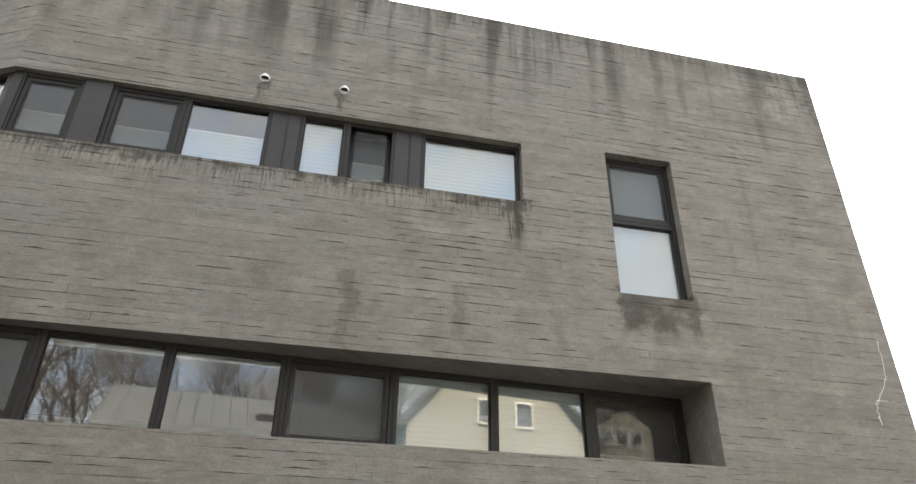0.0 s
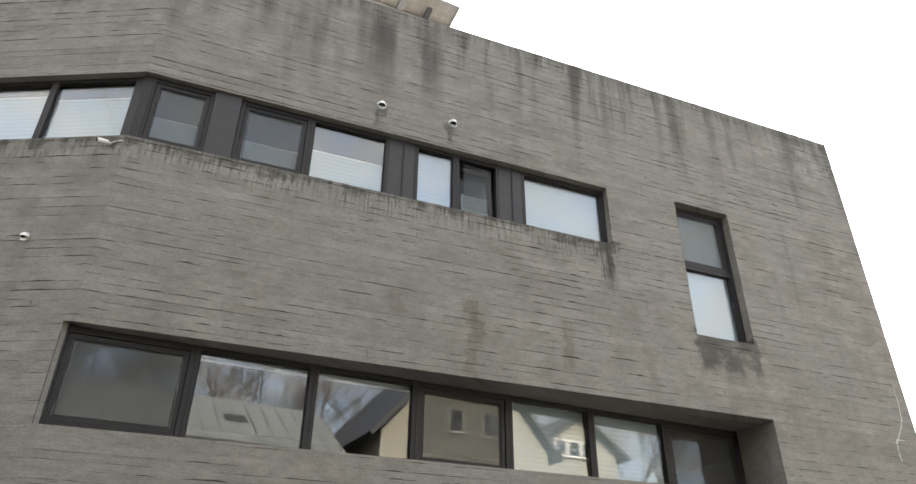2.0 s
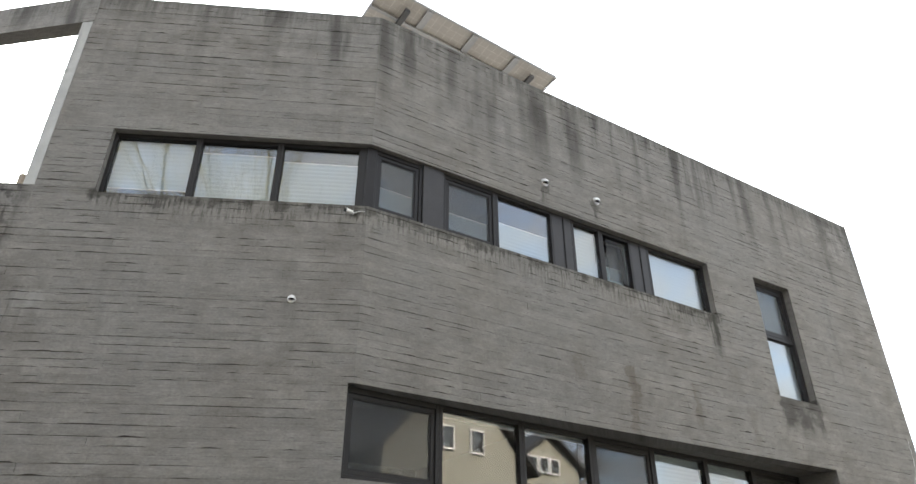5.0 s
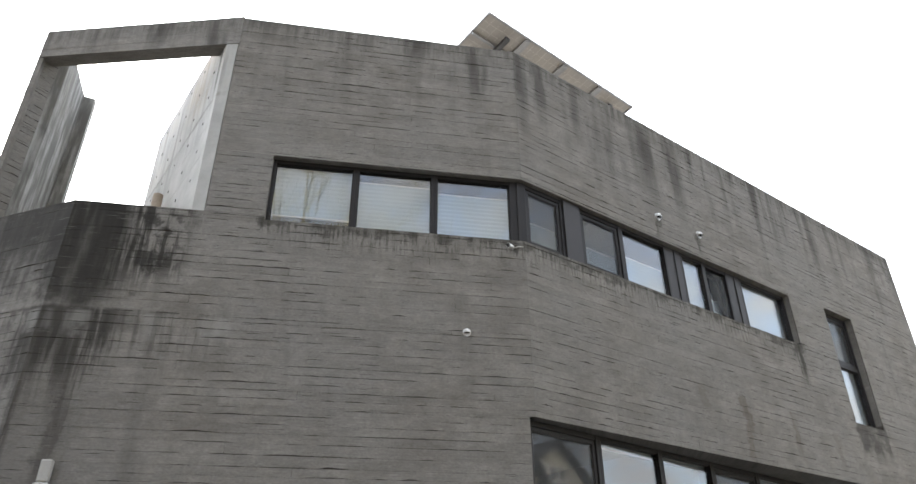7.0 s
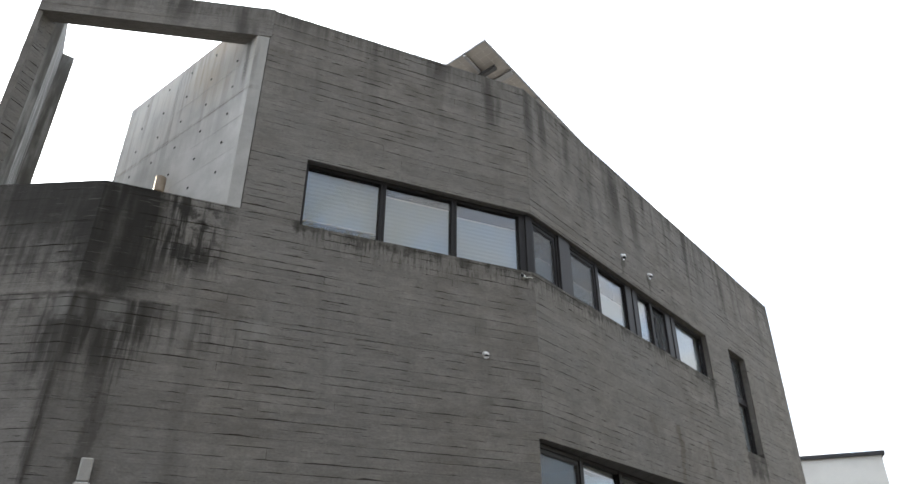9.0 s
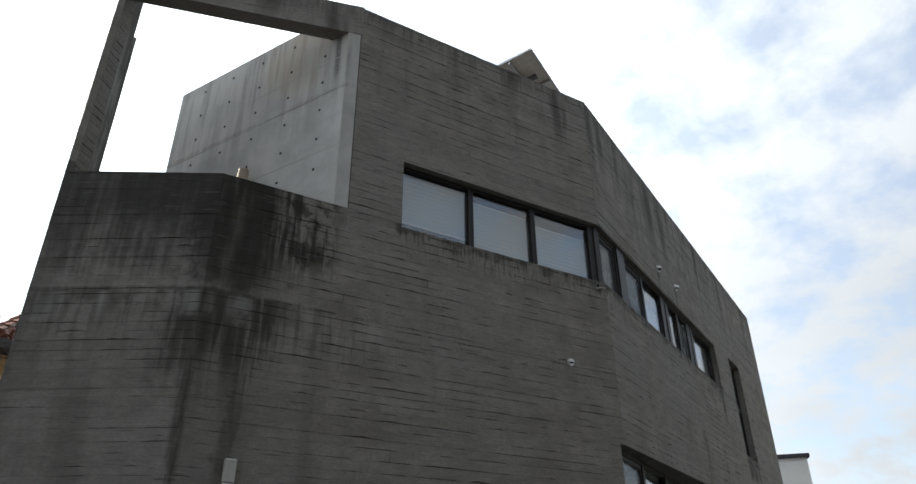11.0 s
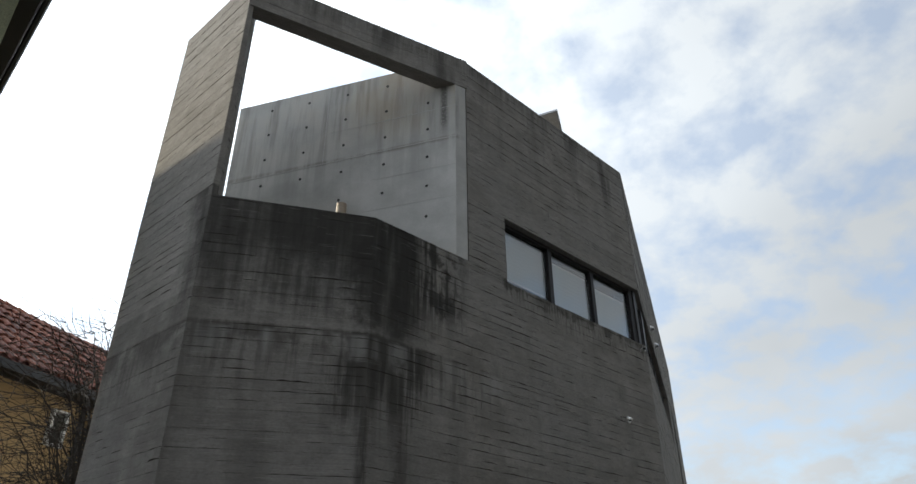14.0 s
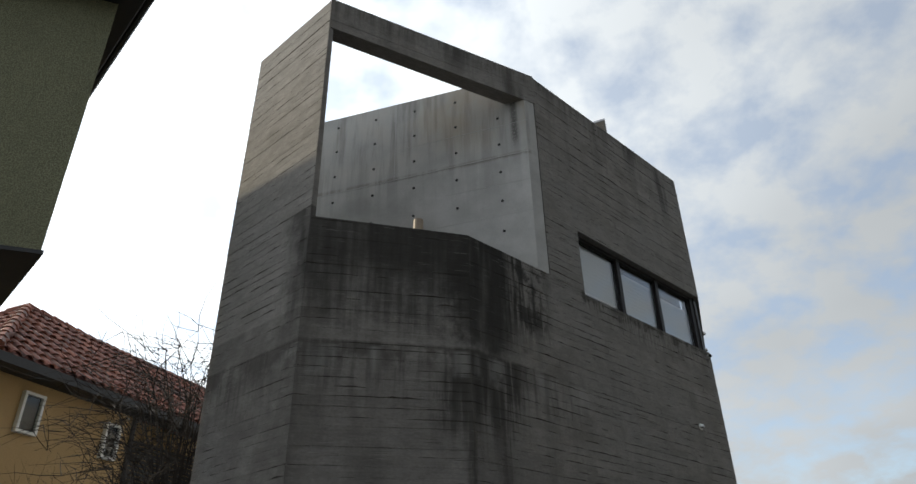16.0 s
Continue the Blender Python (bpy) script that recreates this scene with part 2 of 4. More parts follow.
def smooth_concrete(name="smooth_concrete", dirt=0.0):
    """Panel-cast concrete with sheet joints and grey runs."""
    k = Nodes(name)
    uv = k.n("ShaderNodeUVMap", uv_map="wall").outputs[0]
    sep = k.n("ShaderNodeSeparateXYZ")
    k.put(uv, sep.inputs[0])
    u, v = sep.outputs[0], sep.outputs[1]
    cloud = k.noise(uv, 1.6, 5.0, 0.6)
    fine = k.noise(uv, 45.0, 4.0, 0.65)
    streak = k.noise(uv, 4.0, 4.0, 0.6, (1.5, 0.12, 1))
    col = k.mix(k.step(cloud, 0.25, 0.75), (0.35, 0.345, 0.33), (0.51, 0.505, 0.49))
    col = k.mix(k.m("MULTIPLY", k.m("MULTIPLY", k.step(streak, 0.44, 0.66), k.step(v, 6.6, 8.9)), 0.7), col, (0.16, 0.155, 0.145))
    col = k.mix(k.m("MULTIPLY", k.m("MULTIPLY", k.step(cloud, 0.4, 0.7), k.step(v, 7.3, 8.6)), 0.35), col, (0.33, 0.28, 0.20))
    col = k.mix(k.m("MULTIPLY", k.m("SUBTRACT", fine, 0.45), 0.5, clamp=True), col, (0.22, 0.21, 0.2))
    # a rusty bloom and one dark run below the beam
    warm = k.m("MULTIPLY", k.m("MULTIPLY", k.step(u, 5.15, 5.95), k.step(v, 7.75, 8.3)), k.step(cloud, 0.3, 0.6))
    col = k.mix(k.m("MULTIPLY", warm, 0.45), col, (0.27, 0.22, 0.15))
    run = k.m("MULTIPLY", k.m("MULTIPLY", k.step(u, 6.62, 6.67), k.step(u, 6.75, 6.70)), k.m("MULTIPLY", k.step(v, 7.75, 8.0), k.step(fine, 0.3, 0.5)))
    col = k.mix(k.m("MULTIPLY", run, 0.75), col, (0.07, 0.068, 0.064))
    seam = k.m("MULTIPLY", k.step(k.m("ABSOLUTE", k.m("SUBTRACT", v, 7.70)), 0.05, 0.01), k.step(streak, 0.35, 0.6))
    col = k.mix(k.m("MULTIPLY", seam, 0.45), col, (0.16, 0.14, 0.115))
    if dirt:
        runs = k.noise(uv, 7.0, 4.0, 0.6, (1.4, 0.16, 1), (5, 2, 0))
        col = k.mix(k.m("MULTIPLY", k.step(runs, 0.34, 0.62), dirt), col, (0.10, 0.097, 0.09))
        col = k.mix(k.m("MULTIPLY", k.step(cloud, 0.4, 0.62), dirt * 0.6), col, (0.12, 0.115, 0.10))
    k.bump(k.m("ADD", fine, k.m("MULTIPLY", cloud, 2.0)), 0.25, 0.003)
    return k.set(Base_Color=col, Roughness=0.8, Specular_IOR_Level=0.3)


def glass_material(name, base, tint):
    k = Nodes(name)
    face = k.n("ShaderNodeLayerWeight")
    face.inputs["Blend"].default_value = 0.5
    clear, gloss, mix = k.n("ShaderNodeBsdfTransparent"), k.n("ShaderNodeBsdfGlossy"), k.n("ShaderNodeMixShader")
    clear.inputs["Color"].default_value = (*tint, 1)
    gloss.inputs["Roughness"].default_value = 0.0
    k.put(k.m("ADD", base, k.m("MULTIPLY", k.m("POWER", face.outputs["Facing"], 4.0), 1.0 - base)), mix.inputs[0])
    k.put(clear.outputs[0], mix.inputs[1])
    k.put(gloss.outputs[0], mix.inputs[2])
    k.put(mix.outputs[0], k.t.nodes["Material Output"].inputs["Surface"])
    return k.mat


def screen_material():
    """Fine insect mesh: half open, half dark fibre."""
    k = Nodes("insect_mesh")
    clear, mix = k.n("ShaderNodeBsdfTransparent"), k.n("ShaderNodeMixShader")
    k.set(Base_Color=(0.055, 0.057, 0.06), Roughness=0.6)
    k.put(0.48, mix.inputs[0])
    k.put(clear.outputs[0], mix.inputs[1])
    k.put(k.b.outputs[0], mix.inputs[2])
    k.put(mix.outputs[0], k.t.nodes["Material Output"].inputs["Surface"])
    return k.mat


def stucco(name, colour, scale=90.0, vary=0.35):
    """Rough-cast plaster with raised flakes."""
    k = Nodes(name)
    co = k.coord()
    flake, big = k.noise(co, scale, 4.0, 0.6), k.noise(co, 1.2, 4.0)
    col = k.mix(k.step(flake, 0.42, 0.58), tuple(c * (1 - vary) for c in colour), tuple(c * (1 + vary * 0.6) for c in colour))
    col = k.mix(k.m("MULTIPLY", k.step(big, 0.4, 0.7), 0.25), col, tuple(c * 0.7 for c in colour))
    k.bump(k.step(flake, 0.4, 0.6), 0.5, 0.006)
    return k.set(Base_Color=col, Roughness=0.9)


def tile_material():
    k = Nodes("clay_tile")
    rnd = k.n("ShaderNodeObjectInfo").outputs["Random"]
    isl = k.m("FRACT", k.m("ADD", k.n("ShaderNodeNewGeometry").outputs["Random Per Island"], rnd))
    co = k.coord()
    worn = k.noise(co, 9.0, 4.0)
    col = k.mix(isl, (0.13, 0.036, 0.023), (0.28, 0.095, 0.055))
    col = k.mix(k.m("MULTIPLY", k.step(k.m("FRACT", k.m("MULTIPLY", isl, 17.0)), 0.70, 0.85), 0.75), col, (0.055, 0.036, 0.032))
    col = k.mix(k.m("MULTIPLY", k.step(worn, 0.45, 0.75), 0.35), col, (0.30, 0.19, 0.13))
    k.bump(k.noise(co, 60.0, 3.0), 0.3, 0.004)
    return k.set(Base_Color=k.mix(k.m("MULTIPLY", rnd, 0.2), col, (0.1, 0.05, 0.04)), Roughness=0.75)


def blind_material():
    """Pleated translucent fabric."""
    k = Nodes("pleated_fabric")
    co = k.coord()
    big = k.noise(co, 3.0, 3.0)
    col = k.mix(big, (0.40, 0.46, 0.48), (0.45, 0.51, 0.53))
    k.bump(k.noise(co, 220.0, 2.0), 0.1, 0.001)
    return k.set(Base_Color=col, Roughness=0.8)


M_CONC, M_SMOOTH, M_STAINED = board_concrete(), smooth_concrete(), smooth_concrete("stained_concrete", 0.85)
M_FRAME = simple("window_aluminium", (0.022, 0.020, 0.021), 0.5, 0.0, 0.15, spec=0.28)
M_PANEL = simple("dark_panel", (0.038, 0.035, 0.037), 0.5, 0.0, 0.15, spec=0.35)
M_PLAIN = glass_material("thin_glass", 0.04, (0.9, 0.92, 0.92))
M_GLASS = glass_material("window_glass", 0.125, (0.94, 0.95, 0.96))
M_SCREEN = screen_material()
M_BLIND = blind_material()
# plaster colour lowered to imitate the dimness of deep rooms
M_ROOM = simple("dimmed_room_plaster", (0.15, 0.14, 0.125), 0.85)
M_STEEL = simple("galvanised_steel", (0.42, 0.42, 0.43), 0.45, 0.8, 0.15)
M_STRUT = simple("dark_steel", (0.12, 0.12, 0.125), 0.5, 0.5, 0.15)
M_VENT = simple("stainless_vent", (0.62, 0.61, 0.60), 0.35, 0.7, 0.15)
# near-black: real colour of the lens, painted shade in hollows and rooms
M_DARK = simple("hollow_shade_and_lens", (0.015, 0.015, 0.015), 0.8)
M_WHITE = simple("white_plastic", (0.72, 0.71, 0.68), 0.45, 0.0, 0.08)
M_BEIGE = simple("beige_vent_pipe", (0.38, 0.31, 0.24), 0.55, 0.0, 0.12)
M_DUCT = simple("grey_plastic", (0.42, 0.41, 0.39), 0.5, 0.0, 0.1)
M_CELL = simple("solar_backsheet", (0.48, 0.45, 0.42), 0.5, 0.0, 0.06)
M_SEAM = simple("solar_cell_gap", (0.72, 0.70, 0.66), 0.5)
M_TAR = simple("roof_membrane", (0.13, 0.13, 0.13), 0.85)
M_GREEN = stucco("olive_stucco", (0.215, 0.215, 0.130))
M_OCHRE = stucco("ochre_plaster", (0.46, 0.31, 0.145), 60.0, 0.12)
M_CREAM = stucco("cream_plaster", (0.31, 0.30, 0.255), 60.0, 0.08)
M_PALE = stucco("pale_plaster", (0.66, 0.65, 0.62), 60.0, 0.08)
# dark eave paint, also standing in for shade in the olive house recess
M_TRIM_SHADE = simple("dark_eave_and_shade", (0.022, 0.022, 0.024), 0.55)
M_TILE = tile_material()
M_METAL = simple("seamed_metal_roof", (0.15, 0.158, 0.16), 0.6, 0.0, 0.15, 1.0)
M_BARK = simple("bare_twigs", (0.036, 0.028, 0.023), 0.9, 0.0, 0.3, 4.0, 40.0, 0.5)
M_HAZEL = simple("grey_branches", (0.075, 0.066, 0.057), 0.9, 0.0, 0.3, 4.0, 40.0, 0.5)


def ground_material():
    """Asphalt on the lane and yards, leaf litter on the slope."""
    k = Nodes("lane_and_slope")
    co = k.coord()
    sep = k.n("ShaderNodeSeparateXYZ")
    k.put(co, sep.inputs[0])
    big, fine = k.noise(co, 0.5, 5.0), k.noise(co, 40.0, 4.0, 0.7)
    road = k.mix(fine, (0.035, 0.034, 0.033), (0.075, 0.073, 0.070))
    litter = k.mix(fine, (0.035, 0.026, 0.018), (0.12, 0.09, 0.06))
    edge = k.m("ADD", sep.outputs[1], k.m("MULTIPLY", big, 3.0))
    k.bump(fine, 0.5, 0.01)
    return k.set(Base_Color=k.mix(k.step(edge, -15.0, -17.0), road, litter), Roughness=0.92)


M_GROUND = ground_material()
M_BUD = simple("budding_twigs", (0.22, 0.20, 0.10), 0.9, 0.0, 0.3, 4.0, 40.0, 0.5)
M_SAGE = simple("sage_plaster", (0.24, 0.25, 0.21), 0.9)

# ---- mesh kit ----


class Mesh:
    """Collects faces, with wall coordinates and a tone for each face where they matter."""

    def __init__(self):
        self.v, self.f, self.uv, self.tone = [], [], [], []

    def face(self, pts, uvs=None, tone=0.5):
        i = len(self.v)
        self.v += [tuple(p) for p in pts]
        self.f.append(tuple(range(i, i + len(pts))))
        self.uv.append(uvs)
        self.tone.append(tone)

    def box(self, lo, hi, m=None, bevel=0.0):
        """A box, with chamfered edges if bevel is given."""
        (x0, y0, z0), (x1, y1, z1) = lo, hi
        m = m or Matrix()
        if bevel:
            bm = bmesh.new()
            bmesh.ops.create_cube(bm, size=1)
            for q in bm.verts:
                q.co = ((x0 + x1) / 2 + q.co.x * (x1 - x0), (y0 + y1) / 2 + q.co.y * (y1 - y0), (z0 + z1) / 2 + q.co.z * (z1 - z0))
            bmesh.ops.bevel(bm, geom=bm.edges[:], offset=bevel, segments=1, affect="EDGES")
            for fa in bm.faces:
                self.face([m @ q.co for q in fa.verts])
            bm.free()
            return self
        c = [m @ Vector((x, y, z)) for x, y, z in ((x0, y0, z0), (x1, y0, z0), (x1, y1, z0), (x0, y1, z0), (x0, y0, z1), (x1, y0, z1), (x1, y1, z1), (x0, y1, z1))]
        for q in ((0, 3, 2, 1), (4, 5, 6, 7), (0, 1, 5, 4), (1, 2, 6, 5), (2, 3, 7, 6), (3, 0, 4, 7)):
            self.face([c[i] for i in q])
        return self

    def tube(self, a, b, ra, rb, sides=10, caps=True):
        """A tapered round bar from a to b."""
        a, b = Vector(a), Vector(b)
        m = (b - a).to_track_quat("Z", "Y").to_matrix()
        ring = [Vector((math.cos(t * math.tau / sides), math.sin(t * math.tau / sides), 0)) for t in range(sides)]
        ra_, rb_ = [a + m @ (p * ra) for p in ring], [b + m @ (p * rb) for p in ring]
        for i in range(sides):
            j = (i + 1) % sides
            self.face((ra_[i], ra_[j], rb_[j], rb_[i]))
        if caps:
            self.face(ra_[::-1])
            self.face(rb_)
        return self

    def data(self, name, material, smooth=False):
        me = bpy.data.meshes.new(name)
        me.from_pydata(self.v, [], self.f)
        if any(self.uv):
            layer = me.uv_layers.new(name="wall")
            k = 0
            for face, uvs in zip(self.f, self.uv):
                for i in range(len(face)):
                    layer.data[k].uv = uvs[i] if uvs else (0, 0)
                    k += 1
            me.attributes.new("board", "FLOAT", "FACE").data.foreach_set("value", self.tone)
        me.materials.append(material)
        if smooth:
            me.polygons.foreach_set("use_smooth", [True] * len(me.polygons))
        me.update()
        return me


def part(name, mesh, material, parent=None, label="", smooth=False, m=None):
    """Links the mesh as ONE object, under its thing if one is given."""
    ob = new(name, mesh.data(name, material, smooth))
    if parent:
        ob.parent = parent
    if m:
        ob.matrix_basis = m
    return tagged(ob, label)


def thing(name, m, label, category, group="", kind=""):
    ob = new(name)
    ob.matrix_basis = m
    ob.empty_display_size = 0.2
    return tagged(ob, label, category, group, kind)


def rect_ring(mesh, x0, z0, x1, z1, wide, y0, y1):
    """A rectangular frame of four bars, butted end to end."""
    mesh.box((x0, y0, z0), (x0 + wide, y1, z1))
    mesh.box((x1 - wide, y0, z0), (x1, y1, z1))
    mesh.box((x0 + wide, y0, z0), (x1 - wide, y1, z0 + wide))
    mesh.box((x0 + wide, y0, z1 - wide), (x1 - wide, y1, z1))
    return mesh


# ---- plan of the concrete house ----
FOLD, RIGHT = Vector((-3.41, 6.475, 0)), Vector((6.76, 6.405, 0))
BEND, CORNER, BACK = Vector((-7.69, 8.60, 0)), Vector((-8.49, 9.89, 0)), Vector((-7.93, 11.20, 0))
TOP, SILL, HEAD, PARAPET, TOWER = 8.93, 6.02, 6.87, 6.07, 9.04
B_END = -3.50
rng = random.Random(4)
JOINT = 4.88
COURSES = [2.3]
while COURSES[-1] < 9.4:
    COURSES.append(COURSES[-1] + rng.choice((0.07, 0.08, 0.088, 0.095, 0.105)))
COURSES[min(range(len(COURSES)), key=lambda i: abs(COURSES[i] - JOINT))] = JOINT


def board_wall(name, p0, p1, z0, z1, u0, holes, label, thick=0.25, boards_from=2.3):
    """A cast wall from p0 to p1 (its outer side is to the right of that way, seen from above), with openings through it.
    The outer face carries the relief of single boards: small steps, open joints and torn lips."""
    me = Mesh()
    d = (p1 - p0)
    length = d.length
    d.normalize()
    out = Vector((d.y, -d.x, 0))
    back = 0.010

    def at(u, z, o):
        q = p0 + d * u + out * o
        return Vector((q.x, q.y, z))

    us = sorted({0.0, length, *[h[0] for h in holes], *[h[1] for h in holes]})
    us = [q for q in us if -1e-6 <= q <= length + 1e-6]
    zs = sorted({z0, z1, *[h[2] for h in holes], *[h[3] for h in holes]})
    zs = [q for q in zs if z0 <= q <= z1]

    def solid(i, j):
        if not (0 <= i < len(us) - 1 and 0 <= j < len(zs) - 1):
            return False
        cu, cz = (us[i] + us[i + 1]) / 2, (zs[j] + zs[j + 1]) / 2
        return not any(h[0] < cu < h[1] and h[2] < cz < h[3] for h in holes)

    def quad(pts, tone=0.4):
        me.face([at(*p) for p in pts], [(u0 + p[0] + p[2], p[1]) for p in pts], tone)

    for i in range(len(us) - 1):
        for j in range(len(zs) - 1):
            if not solid(i, j):
                continue
            a, b, c, e = us[i], us[i + 1], zs[j], zs[j + 1]
            quad(((a, c, -back), (b, c, -back), (b, e, -back), (a, e, -back)), -1.0)
            quad(((b, c, -thick), (a, c, -thick), (a, e, -thick), (b, e, -thick)))
            if not solid(i - 1, j):
                quad(((a, c, -thick), (a, c, -back), (a, e, -back), (a, e, -thick)))
            if not solid(i + 1, j):
                quad(((b, c, -back), (b, c, -thick), (b, e, -thick), (b, e, -back)))
            if not solid(i, j - 1):
                quad(((a, c, -thick), (b, c, -thick), (b, c, -back), (a, c, -back)))
            if not solid(i, j + 1):
                quad(((a, e, -back), (b, e, -back), (b, e, -thick), (a, e, -thick)))
    r = random.Random(int(abs(u0) * 97) + 5)
    cuts = sorted({*[q for q in COURSES if z0 < q < z1], max(z0, boards_from), z1, *[q for h in holes for q in h[2:4] if max(z0, boards_from) < q < z1]})
    for c, e in zip(cuts, cuts[1:]):
        if c < boards_from - 1e-6 or e - c < 1e-4:
            continue
        mid = (c + e) / 2
        gaps = sorted((h[0], h[1]) for h in holes if h[2] < mid < h[3])
        free, x = [], 0.0
        for g0, g1 in gaps:
            if g0 > x:
                free.append((x, g0))
            x = max(x, g1)
        if x < length:
            free.append((x, length))
        k = min(range(len(COURSES)), key=lambda i: abs(COURSES[i] - c))
        real_joint = abs(COURSES[k] - c) < 1e-6
        strength = r.choice((0.5, 0.8, 1.0, 1.3)) if abs(c - JOINT) > 1e-6 else 2.2

        def gap_at(u):
            """How far the joint below this course stands open."""
            if not real_joint:
                return 0.0
            w = u0 + u
            z_ = COURSES[k]
            rough = noise.noise(Vector((w * 0.42, z_ * 1.1, 3.3)))
            n1 = noise.noise(Vector((w * 4.6, k * 5.7, 1.3))) + 0.5 * noise.noise(Vector((w * 0.8, k * 3.1, 7.7))) + 0.35 * rough
            torn = noise.noise(Vector((w * 3.2, k * 9.1, 21.0))) + 0.40 * rough
            g_ = 0.0004 + min(0.0062, max(0.0, n1 - 0.08) * 0.024 * strength)
            if torn > 0.43:
                g_ += min(0.013, (torn - 0.43) * 0.18) * (0.6 + 0.4 * noise.noise(Vector((w * 21.0, k * 1.7, 2.0))))
            return min(0.018, g_ * max(0.1, 0.8 + 1.2 * noise.noise(Vector((w * 11.0, k * 2.3, 4.0)))))

        for a, b in free:
            x = a
            while x < b - 1e-4:
                board = min(b, x + r.uniform(1.1, 3.2))
                if b - board < 0.4:
                    board = b
                tone, off = r.random(), r.uniform(-0.0018, 0.0018)
                y, g0, t0 = x, gap_at(x), 0.0
                while y < board - 1e-4:
                    seg = min(board, y + r.uniform(0.035, 0.09))
                    if board - seg < 0.03:
                        seg = board
                    g1, t1 = gap_at(seg), r.uniform(-0.0012, 0.0012)
                    end = 0.003 if seg == board and board < b and r.random() < 0.3 else 0.0
                    ye = seg - end
                    lip = e - c - 0.004
                    f0 = ((y, c + min(g0, lip), off - t0), (ye, c + min(g1, lip), off - t1), (ye, e, off + t1), (y, e, off + t0))
                    quad(f0, tone)
                    if g0 + g1 > 0.0004:
                        quad(((y, c + g0, -back), (ye, c + g1, -back), f0[1], f0[0]), -1.0)
                    quad((f0[3], f0[2], (ye, e, -back), (y, e, -back)), tone)
                    if end:
                        quad((f0[1], (ye, c, -back), (ye, e, -back), f0[2]), -1.0)
                    y, g0, t0 = seg, g1, t1
                x = board
        if free and free[0][0] <= 0.0:
            quad(((0, c, -back), (0, c, 0), (0, e, 0), (0, e, -back)))
        if free and free[-1][1] >= length - 1e-6:
            quad(((length, c, 0), (length, c, -back), (length, e, -back), (length, e, 0)))
    ob = part(name, me, M_CONC)
    return tagged(ob, label, "wall", kind="structure")


def on_wall(p0, p1, u, z, o=0.0):
    d = (p1 - p0).normalized()
    q = p0 + d * u + Vector((d.y, -d.x, 0)) * o
    return Vector((q.x, q.y, z))


len_b, len_c = (FOLD - BEND).length, (BEND - CORNER).length
# holes in wall metres of each wall: along, along, low, high
ax = lambda x: x - FOLD.x
A_HOLES = [(0.0, ax(2.25), SILL, HEAD), (ax(3.35), ax(4.25), 4.98, 6.94), (0.0, ax(4.29), 3.14, 4.02)]
board_wall("wall_north", FOLD, RIGHT, 0.0, TOP, 0.0, A_HOLES, "grey board-marked concrete wall streaked below its coping")
B_HOLES = [(len_b - 2.88, len_b, SILL, HEAD), (0.0, len_b + B_END, PARAPET, TOP), (len_b - 0.06, len_b, 3.14, 4.02)]
board_wall("wall_northwest", BEND, FOLD, 0.0, TOP, -len_b, B_HOLES, "grey board-marked concrete wall with a folded corner")
bend = board_wall("wall_bend", CORNER, BEND, 0.0, PARAPET, -len_b - len_c, [], "board-marked concrete parapet wall black with damp")
# its top climbs a little towards the corner
for q in bend.data.vertices:
    if q.co.z > 5.7:
        run = ((BEND - q.co).xy).length / len_c
        q.co.z += 0.055 * min(1.0, run) * (q.co.z - 5.7) / (PARAPET - 5.7)
tower = board_wall("wall_tower", BACK, CORNER, 0.0, TOWER, -len_b - len_c - (BACK - CORNER).length, [], "tall board-marked concrete fin wall beside the terrace", thick=0.06)
# its far arris leans out slightly towards the foot
for q in tower.data.vertices:
    run = ((q.co - CORNER).xy).length / (BACK - CORNER).length
    if run > 0.5:
        lean = 0.055 * (run - 0.5) * 2 * min(1.0, max(0.0, 8.9 - q.co.z) / 2.5)
        q.co.xy += (BACK - CORNER).xy.normalized() * lean


def prism(name, pts, z0, z1, material, label, category="wall"):
    """An upright block on a plan outline, with wall metres."""
    me = Mesh()
    u = 0.0
    for i, a in enumerate(pts):
        b = pts[(i + 1) % len(pts)]
        run = math.dist(a, b)
        me.face(((*a, z0), (*b, z0), (*b, z1), (*a, z1)), ((u, z0), (u + run, z0), (u + run, z1), (u, z1)))
        u += run
    me.face([(*p, z1) for p in pts], [(p[0], p[1]) for p in pts])
    me.face([(*p, z0) for p in pts[::-1]], [(p[0], p[1]) for p in pts[::-1]])
    return tagged(part(name, me, material), label, category, kind="structure")


# terrace: high smooth wall, beam over the opening, floor
EX, EY0, EY1 = -6.655, 8.10, 11.29
terrace_wall = prism("wall_terrace", [(EX, EY0 + 0.035), (-6.549, 8.040), (-6.43, 8.27), (-6.40, EY1), (EX, EY1)], 4.6, TOP - 0.01, M_SMOOTH, "smooth pale cast-concrete wall with tie holes and water runs")
for q in terrace_wall.data.vertices:
    if q.co.z > 8.0:
        q.co.z += 0.06 * (q.co.y - EY0) / (EY1 - EY0)
board_wall("wall_fin_edge", Vector((-8.445, 9.915, 0)), Vector((-8.25, 9.992, 0)), 4.6, TOWER - 0.01, -16.0, [], "board-marked edge of the concrete fin wall", thick=0.03)
